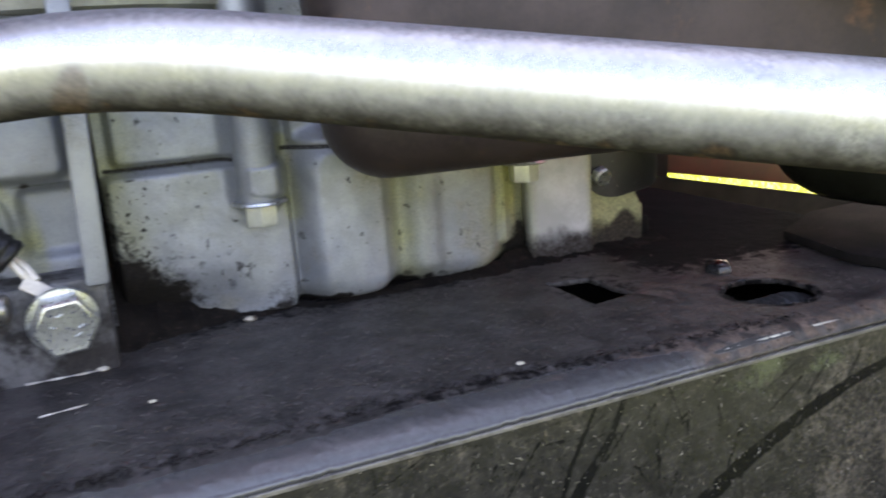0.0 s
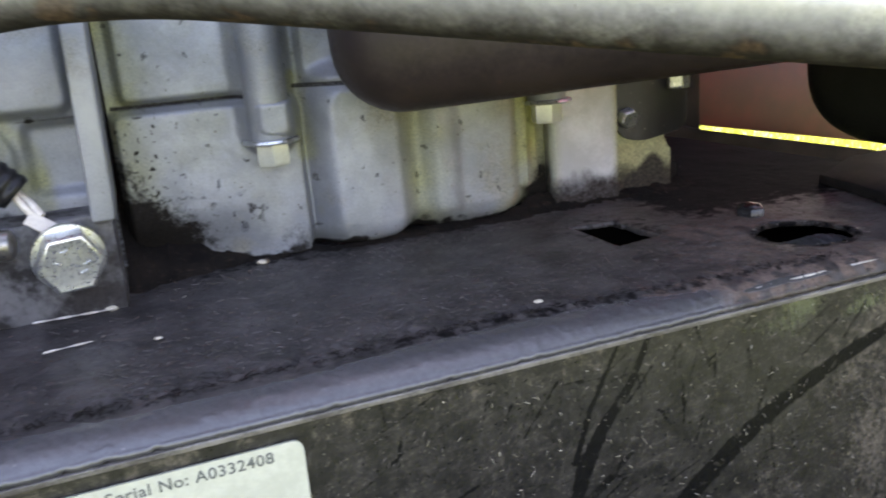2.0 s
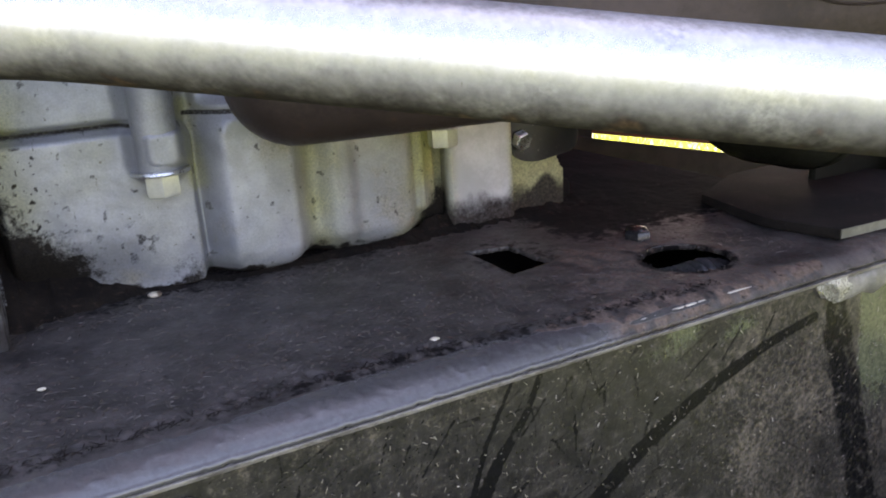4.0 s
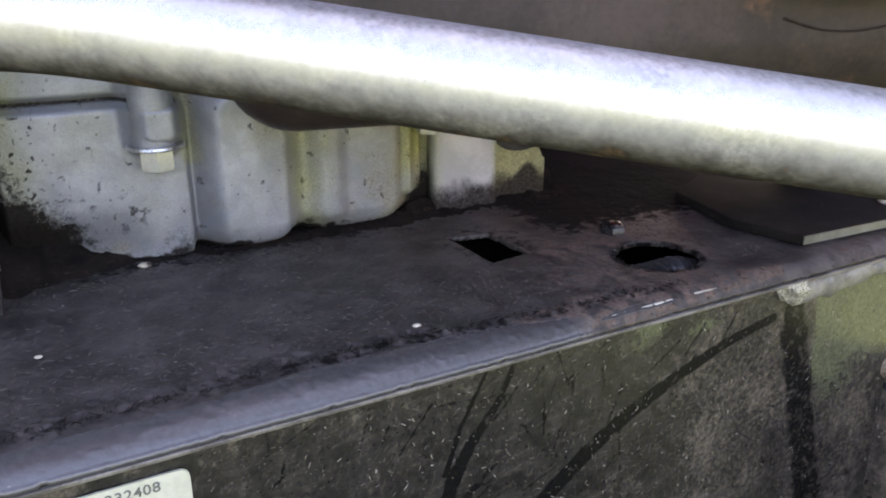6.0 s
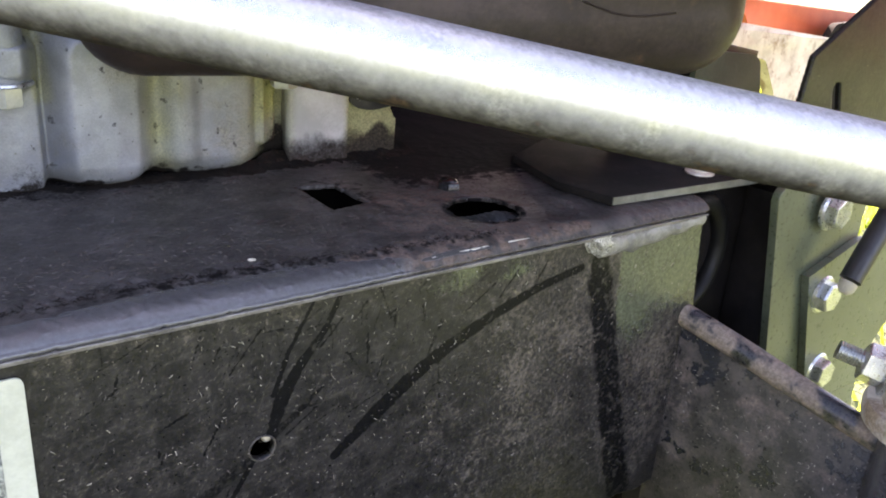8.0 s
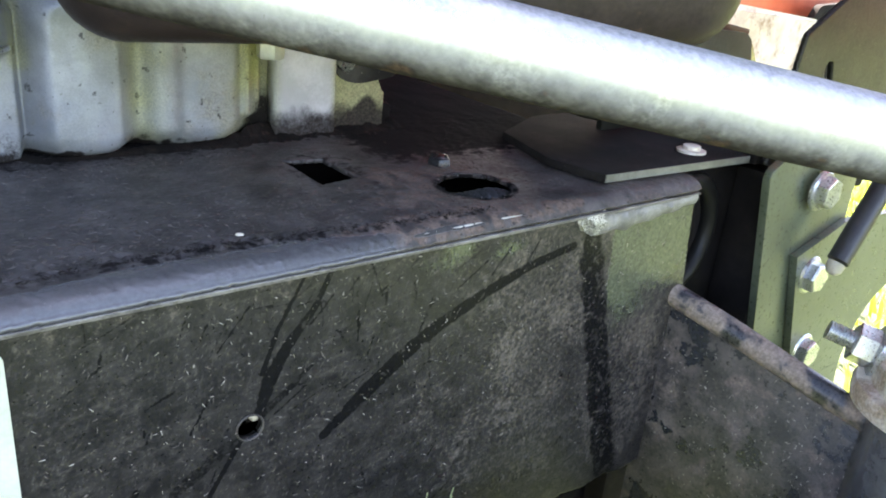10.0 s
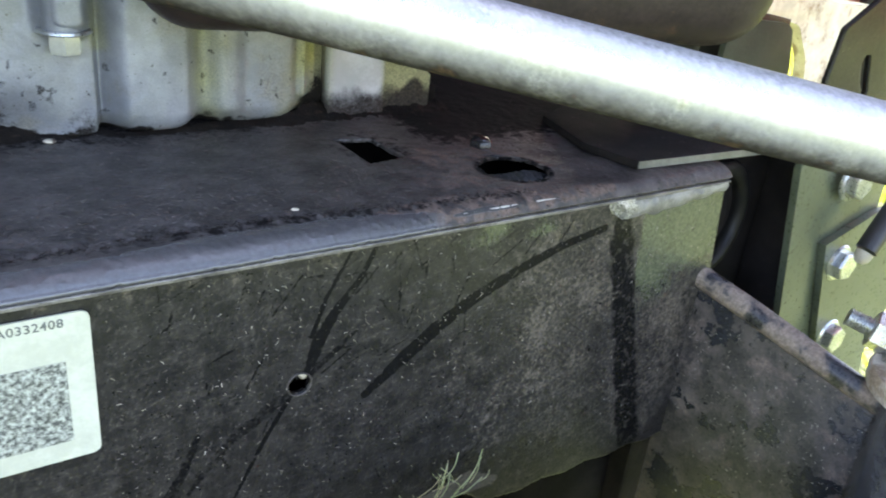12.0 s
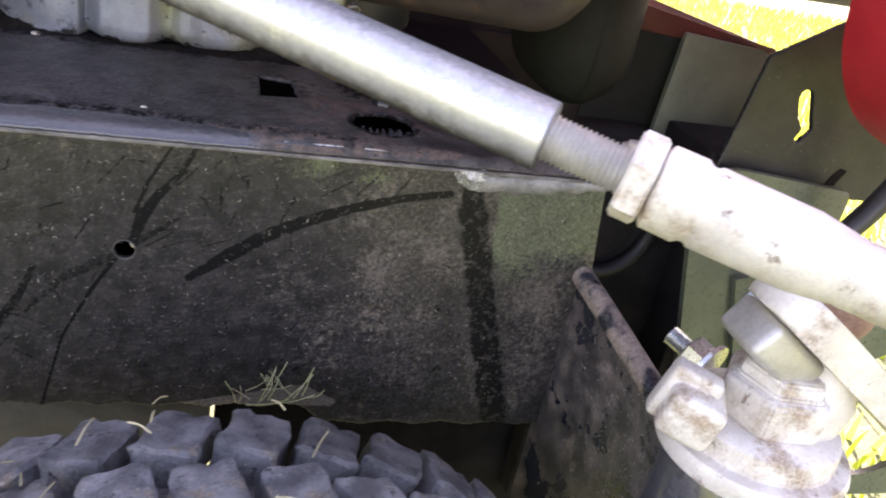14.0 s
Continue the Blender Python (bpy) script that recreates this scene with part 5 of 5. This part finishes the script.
lathe(b, (-0.1047, 0.0818, 0.0192), (0.12, -1, -0.12), [(0, 0.0098), (0.0018, 0.0098)], 28)
part("ring_lug", b, m_zinc, earth)

cable("fuel_hose", "thick black rubber hose curving round the foot", [(-0.20, 0.085, 0.050), (-0.170, 0.090, 0.0475), (-0.150, 0.092, 0.0480), (-0.1385, 0.092, 0.0420), (-0.1350, 0.091, 0.030), (-0.1370, 0.088, 0.014), (-0.144, 0.084, 0.0)], 0.0058)
cable("second_cable", "black cable running under the hose", [(-0.20, 0.080, 0.032), (-0.170, 0.082, 0.0375), (-0.1560, 0.083, 0.0390), (-0.1475, 0.084, 0.0345), (-0.1460, 0.084, 0.026)], 0.0031)
cable("lower_cable", "black cable passing below the battery cable", [(-0.139, 0.082, 0.018), (-0.147, 0.078, 0.008), (-0.156, 0.070, -0.004), (-0.160, 0.064, -0.03)], 0.0042)

clip = thing("cable_clip", "black plastic clip on the cables", "clip", (-0.165, 0.082, 0.03))
b = bmesh.new()
box(b, (-0.1690, 0.076, 0.0400), (-0.1590, 0.090, 0.0490), 0.0012)
part("block", b, m_loom, clip)
b = bmesh.new()
box(b, (-0.1655, 0.077, 0.0300), (-0.1610, 0.086, 0.0400), 0.0010)
part("strap", b, m_loom, clip)

relay = thing("relay_box", "stained cream plastic block with a red strip", "relay", (-0.165, 0.095, 0.01))
b = bmesh.new()
box(b, (-0.1750, 0.090, 0.0255), (-0.1455, 0.125, 0.0430), 0.002, Matrix.Translation((0, 0, 0)))
part("block", b, m_cream, relay)
b = bmesh.new()
box(b, (-0.19, 0.078, 0.0262), (-0.1525, 0.112, 0.0300), 0.0012)
part("grey_lid", b, m_pale, relay)
b = bmesh.new()
box(b, (-0.195, 0.072, 0.0180), (-0.1580, 0.11, 0.0212), 0.0012)
part("red_strip", b, m_dull_red, relay, "red plastic strip")
b = bmesh.new()
box(b, (-0.20, 0.07, -0.02), (-0.150, 0.12, 0.0150), 0.003)
part("tray", b, m_dark, relay)

b = bmesh.new()
sweep(b, smooth_line([(-0.1705, 0.15, 0.015), (-0.174, 0.15, 0.075), (-0.18, 0.15, 0.13)]), 0.0035, 14)
ob = new("dipstick_tube", mesh_of(b, "dipstick_tube", m_cream))
tagged(ob, "pale yellow upright tube behind the wiring", "tube")

# shaded bits behind the wiring
b = bmesh.new()
prism(b, rounded([(-0.215, -0.02), (-0.170, -0.02), (-0.160, 0.028), (-0.176, 0.047), (-0.215, 0.042)], 0.006), 0.176, 0.182, "y", 0.001)
ob = new("rusty_bracket", mesh_of(b, "rusty_bracket", m_rust))
tagged(ob, "rusty brown steel bracket behind the wiring", "bracket")
b = bmesh.new()
sweep(b, smooth_line([(-0.223, 0.22, -0.02), (-0.226, 0.22, 0.08), (-0.233, 0.22, 0.2)], 0.01), 0.0075, 14)
ob = new("red_post", mesh_of(b, "red_post", m_shaded_red))
tagged(ob, "red upright post behind the engine, darkened for shade", "post")

# ---- bodywork ----
b = bmesh.new()
prism(b, rounded([(-0.32, 0.037), (-0.1520, 0.0345), (-0.1465, 0.0270), (-0.1438, 0.0150), (-0.1393, -0.004), (-0.1370, -0.020), (-0.1270, -0.10), (-0.32, -0.10)], 0.006), -0.016, -0.008, "y", 0.0025)
ob = new("red_fender", mesh_of(b, "red_fender", m_dull_red))
tagged(ob, "red moulded plastic fender beside the chassis", "fender")
flange = thing("side_flange", "grimy black sheet flange between red panel and chassis", "flange", (-0.14, -0.002, -0.09))
b = bmesh.new()
FLANGE = [(-0.1530, 0.0310), (-0.1462, 0.0290), (-0.1412, 0.0140), (-0.1352, -0.0030), (-0.1345, -0.0120), (-0.1260, -0.0900), (-0.1530, -0.0900)]
prism(b, rounded(FLANGE, 0.002), -0.0062, -0.0036, "y", 0.0006)
part("sheet", b, m_black, flange)
b = bmesh.new()
sweep(b, smooth_line([(-0.1455, -0.0062, 0.0265), (-0.1425, -0.0064, 0.0160), (-0.1385, -0.0064, 0.0045), (-0.1365, -0.0063, -0.002)], 0.001), 0.0006, 8)
part("scuffed_ridge", b, m_thread, flange, "thin pale ridge")
b = bmesh.new()
box(b, (-0.1680, 0.028, 0.0165), (-0.1535, 0.046, 0.0285), 0.002)
ob = new("corner_bracket", mesh_of(b, "corner_bracket", material("dull_blue_grey_paint", (0.09, 0.09, 0.1), (0.17, 0.17, 0.185), (0.4, 0.6), 0, 50, 600, 0.3, 0.0004)))
tagged(ob, "dull grey corner bracket behind the red panel", "bracket")
b = bmesh.new()
sweep(b, smooth_line([(-0.1620, 0.075, -0.004), (-0.1560, 0.045, -0.004), (-0.1490, 0.018, -0.003), (-0.1440, 0.001, -0.004)], 0.002), 0.0042, 14)
ob = new("edge_trim", mesh_of(b, "edge_trim", m_rubber))
tagged(ob, "black rubber trim along the chassis end", "trim")

hood = thing("bonnet", "red moulded bonnet, its unseen shell added to shade the engine", "bonnet", (0.1, 0.3, 0.3))
# unseen roof added to keep the sun off the engine
b = bmesh.new()
box(b, (-0.45, 0.06, 0.33), (0.65, 0.75, 0.36), 0.012)
part("top_shell", b, m_red, hood)
b = bmesh.new()
prism(b, rounded([(0.250, 0.30), (0.2335, 0.16), (0.2300, 0.104), (0.2345, 0.080), (0.2480, 0.060), (0.275, 0.047), (0.60, 0.045), (0.60, 0.30)], 0.02), -0.115, -0.085, "y", 0.008)
part("corner_panel", b, m_red, hood, "bright red rounded corner panel")

# unseen far and end panels added to darken the engine bay
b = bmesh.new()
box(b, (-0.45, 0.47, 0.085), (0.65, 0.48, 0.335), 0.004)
part("far_side", b, m_shaded_red, hood)
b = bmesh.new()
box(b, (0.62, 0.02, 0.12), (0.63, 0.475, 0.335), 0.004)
part("nose", b, m_shaded_red, hood)
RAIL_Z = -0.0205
rail = thing("far_rail", "red frame rail on the far side, darkened for shade", "rail", (0.35, 0.3, -0.01))
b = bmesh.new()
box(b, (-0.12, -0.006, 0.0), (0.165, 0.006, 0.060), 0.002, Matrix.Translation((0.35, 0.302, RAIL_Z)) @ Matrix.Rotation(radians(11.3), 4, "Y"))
part("rail_bar", b, m_shaded_red, rail)
# dark plate added to fill in below the bright slit
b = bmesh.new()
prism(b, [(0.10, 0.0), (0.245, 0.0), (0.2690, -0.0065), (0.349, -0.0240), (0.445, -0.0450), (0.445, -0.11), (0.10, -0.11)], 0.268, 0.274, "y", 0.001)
part("lower_flange", b, m_dark, rail, "near-black filler plate with a sloping top")
# dark backing added to stand for the shaded depth of the bay
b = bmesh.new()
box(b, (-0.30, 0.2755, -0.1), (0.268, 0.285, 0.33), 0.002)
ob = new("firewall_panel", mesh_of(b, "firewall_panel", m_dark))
tagged(ob, "near-black backing panel added behind the engine", "panel")
# unseen end of the bay, added to shut out light
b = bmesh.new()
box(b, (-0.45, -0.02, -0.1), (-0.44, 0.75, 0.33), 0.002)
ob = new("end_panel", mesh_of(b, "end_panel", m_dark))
tagged(ob, "unseen dark panel added to close the engine bay", "panel")

FORK = [(0.496, 0.030), (0.508, 0.052), (0.657, 0.038), (0.634, 0.016), (0.631, -0.033), (0.640, -0.085), (0.600, -0.085), (0.578, -0.010), (0.554, 0.021)]
STRIP = [(0.572, 0.068), (0.82, 0.054), (0.82, 0.020), (0.595, 0.043)]
WEB = [(0.672, 0.008), (0.70, 0.048), (0.90, 0.060), (0.90, -0.16), (0.668, -0.13), (0.666, -0.04)]
yoke = thing("grey_yoke", "light grey forked bracket below an orange strip", "bracket", (0.5, 0.2, 0.0))
b = bmesh.new()
prism(b, rounded(FORK, 0.006), 0.2, 0.212, "y", 0.002)
part("fork", b, m_pale, yoke)
b = bmesh.new()
prism(b, rounded(STRIP, 0.003), 0.25, 0.258, "y", 0.001)
part("orange_strip", b, material("orange_red_paint", (0.4, 0.08, 0.035), (0.5, 0.11, 0.05), (0.4, 0.6), 0, 40, 400, 0.1, 0.0003), yoke, "orange-red painted strip")
b = bmesh.new()
prism(b, rounded(WEB, 0.006), 0.225, 0.232, "y", 0.001)
part("dark_web", b, m_dark, yoke, "dark plate behind the fork")

# ---- clippings and dust ----
rng = np.random.default_rng(11)


def flecks(name, count, spot, mat, label_, size=(0.0012, 0.005)):
    verts, faces = [], []
    for i in range(count):
        p, n_, up = spot()
        a, ln, wd = rng.uniform(0, 6.28), size[0] + (size[1] - size[0]) * rng.uniform(0, 1) ** 2.2, rng.uniform(0.00005, 0.00016)
        n_ = Vector(n_)
        d_, u_, w_ = frame_of(n_)
        e1 = u_ * math.cos(a) + w_ * math.sin(a)
        e2 = n_.cross(e1)
        lift = n_ * 0.00022
        k = len(verts)
        p = Vector(p)
        for s1, s2, h in ((-1, -1, 0.3), (1, -1, 1.6), (1, 1, 1.6), (-1, 1, 0.3), (0, 0, 1.7)):
            verts.append(tuple(p + e1 * ln * 0.5 * s1 + e2 * wd * s2 + lift * h))
        faces += [(k, k + 1, k + 4), (k + 1, k + 2, k + 4), (k + 2, k + 3, k + 4), (k + 3, k, k + 4)]
    me = bpy.data.meshes.new(name)
    me.from_pydata(verts, [], faces)
    me.materials.append(mat)
    return tagged(new(name, me), label_, "debris", kind="stuff")


flecks("engine_foot_dust", 60, lambda: ((rng.uniform(-0.085, 0.13), 0.105 - 0.03 * rng.uniform(0, 1) ** 2, 0.0006), (0, -0.3, 1), 0), m_dirt_bits, "reddish brown bits of debris along the foot of the engine", (0.0004, 0.0018))


def on_top():
    while True:
        x, y = rng.uniform(-0.13, 0.15), 0.012 + 0.09 * rng.uniform(0, 1)
        thin = 0.25 + 0.75 * math.exp(-((y - 0.03 - 0.08 * x) / 0.018) ** 2) + 0.6 * math.exp(-((y - 0.098) / 0.01) ** 2)
        if rng.uniform(0, 1) < thin and not (0.05 < x < 0.08 and y > 0.045) and not (x > 0.075 and y > 0.058) and math.hypot(x - TUBE_HOLE[0], y - TUBE_HOLE[1]) > 0.018:
            return (x, y, 0.0002), (0, 0, 1), 0


def on_edge():
    x = rng.uniform(-0.134, 0.10)
    y = np.interp(x, (-0.14, -0.05, -0.02, 0.0, 0.05, 0.1), (0.0085, 0.0095, 0.0118, 0.0118, 0.0068, 0.0040)) + abs(rng.normal(0, 0.0022))
    return (x - np.clip((0.05 - x) / 0.18, 0, 1) * y * 0.3, y, 0.0004), (0, -0.15, 1), 0


def on_web():
    y = rng.uniform(-0.096, -0.002)
    return (0.2122 - 0.14 * y, y, rng.uniform(-0.15, -0.062 + 0.2 * y)), (-1, -0.14, 0), 0


def on_face():
    x = rng.uniform(-0.055, 0.205)
    z = -0.134 + 0.126 * rng.uniform(0, 1) ** 0.8
    return (x + np.clip((x - 0.1) / 0.11, 0, 1) * max(0.0, -z - 0.004) * 0.12, -0.0005 - max(0.0, x - 0.15) * 0.015, z), (0, -1, 0), 0


flecks("grass_dust", 1500, on_top, m_top_bits, "small dry grass fibres lying on the top plate", (0.0006, 0.0034))
flecks("earth_dust", 1500, on_top, m_dirt_bits, "brown earth crumbs and fibres on the top plate", (0.0005, 0.0026))
flecks("edge_grime", 650, on_edge, m_dark, "black grime fibres along the bent edge", (0.0008, 0.0036))
flecks("stuck_grass_dust", 1500, on_face, m_flecks, "tiny dry grass bits stuck to the front plate", (0.0004, 0.0018))
flecks("pale_chaff", 420, on_face, m_straw_bits, "pale chaff stuck to the front plate", (0.0005, 0.0017))
flecks("bracket_chaff", 300, on_web, m_straw_bits, "pale chaff stuck to the axle bracket", (0.0005, 0.0018))


def straw(pts, r=0.0004, mat=None):
    b = bmesh.new()
    sweep(b, smooth_line(pts, 0.001), r, 6)
    ob = new("grass_stalk", mesh_of(b, "grass_stalk", mat or m_straw))
    return tagged(ob, "thin dry grass stalk stuck to the plate", "grass stalk", "grass stalks")


m_stalk = material("pale_green_stalk", (0.3, 0.34, 0.14), (0.5, 0.52, 0.28), (0.6, 0.8), 0, 60, 600, 0)
for x, z, dx, dz in ((0.066, -0.134, 0.006, 0.02), (0.070, -0.133, 0.004, 0.013), (0.072, -0.122, 0.005, 0.012), (0.078, -0.133, 0.012, 0.016), (0.082, -0.132, 0.008, 0.019), (0.086, -0.130, 0.003, 0.014), (0.06, -0.136, 0.02, 0.004), (0.074, -0.135, 0.018, 0.006)):
    straw([(x, -0.0015, z), (x + dx * 0.5, -0.0035, z + dz * 0.55), (x + dx, -0.002, z + dz)], 0.00022, m_stalk)
for i in range(14):
    x, z, a = rng.uniform(0.055, 0.092), rng.uniform(-0.136, -0.124), rng.uniform(0.2, 2.6)
    ln = rng.uniform(0.006, 0.016)
    straw([(x, -0.0012, z), (x + math.cos(a) * ln * 0.5 + 0.001, -0.0028, z + math.sin(a) * ln * 0.5), (x + math.cos(a) * ln, -0.0016, z + math.sin(a) * ln * 0.9)], 0.00015, m_stalk if i % 2 else None)
for i in range(30):
    a, off = radians(rng.uniform(-30, 22)), rng.uniform(-0.06, 0.065)
    c = WC + Vector((math.sin(a) * (WR_ + 0.012), off, math.cos(a) * (WR_ + 0.012)))
    e = Vector((rng.uniform(-0.009, 0.009), rng.uniform(-0.009, 0.009), rng.uniform(-0.001, 0.001)))
    tagged(straw([tuple(c - e), tuple(c + Vector((0, 0, 0.0012))), tuple(c + e)], 0.0003), "dry grass stalk caught on the tyre tread")
# dirt heaped against the foot of the casting
verts, faces, n_x, n_c = [], [], 300, 9
for i in range(n_x + 1):
    x = -0.0925 + 0.227 * i / n_x
    foot_y = np.interp(x, (-0.0915, -0.06, -0.03, -0.022, 0.010, 0.018, 0.05, 0.064, 0.135), (0.132, 0.123, 0.1145, 0.1055, 0.1075, 0.109, 0.1085, 0.113, 0.114))
    high = np.interp(x, (-0.0915, -0.075, -0.05, -0.03, -0.02, 0.01, 0.045, 0.066, 0.09, 0.135), (0.034, 0.023, 0.0055, 0.0018, 0.0015, 0.002, 0.0028, 0.007, 0.004, 0.003))
    wide = np.interp(x, (-0.0915, -0.075, -0.05, -0.02, 0.135), (0.036, 0.024, 0.012, 0.007, 0.010))
    high *= 1 + 0.6 * noise.noise(Vector((x * 140, 0, 3))) + 0.15 * noise.noise(Vector((x * 420, 0, 8)))
    wide *= 1 + 0.4 * noise.noise(Vector((x * 110, 5, 3)))
    for k in range(n_c + 1):
        s_ = k / n_c
        p = Vector((x, foot_y + 0.006 - (wide + 0.006) * s_, -0.0006 + high * (1 - s_) ** 1.7))
        p.z += (0.0010 * noise.noise(p * 330) + 0.0006 * noise.noise(p * 800)) * min(1, 4 * (1 - s_)) * min(1, high / 0.004)
        verts.append(tuple(p))
for i in range(n_x):
    for k in range(n_c):
        a_ = i * (n_c + 1) + k
        faces.append((a_, a_ + n_c + 1, a_ + n_c + 2, a_ + 1))
me = bpy.data.meshes.new("dirt_heap")
me.from_pydata(verts, [], faces)
me.polygons.foreach_set("use_smooth", [True] * len(me.polygons))
me.materials.append(m_dirt)
tagged(new("dirt_heap", me), "dark brown dirt and clippings heaped against the engine", "dirt", kind="stuff")
# scrape of bare metal along the foot, and a fallen scrap
for (x0, y0), (x1, y1), r_ in (((-0.1180, 0.0850), (-0.0960, 0.0845), 0.00024), ((-0.1130, 0.0560), (-0.1010, 0.0580), 0.00020)):
    b = bmesh.new()
    sweep(b, smooth_line([(x0, y0, 0.0006), ((x0 + x1) / 2, (y0 + y1) / 2 - 0.0006, 0.0008), (x1, y1, 0.0006)], 0.0012), lambda s, r_=r_: r_ * (1 + 0.6 * math.sin(s * 900)), 6)
    tagged(new("metal_sliver", mesh_of(b, "metal_sliver", m_pale)), "thin bright sliver lying on the top plate", "sliver", "slivers")
# white specks and a chip of paint on the top
for x, y, s in ((-0.0478, 0.1084, 0.0017), (-0.0966, 0.0856, 0.0014), (0.01, 0.018, 0.001), (-0.085, 0.05, 0.0008)):
    b = bmesh.new()
    bmesh.ops.create_icosphere(b, subdivisions=2, radius=s)
    for v in b.verts:
        v.co = Vector((x + v.co.x * 1.4, y + v.co.y, 0.0006 + v.co.z * 0.5)) + v.co * 0.3 * noise.noise(v.co * 900)
    ob = new("paint_chip", mesh_of(b, "paint_chip", m_cream))
    tagged(ob, "tiny pale chip lying on the top plate", "chip", "chips")
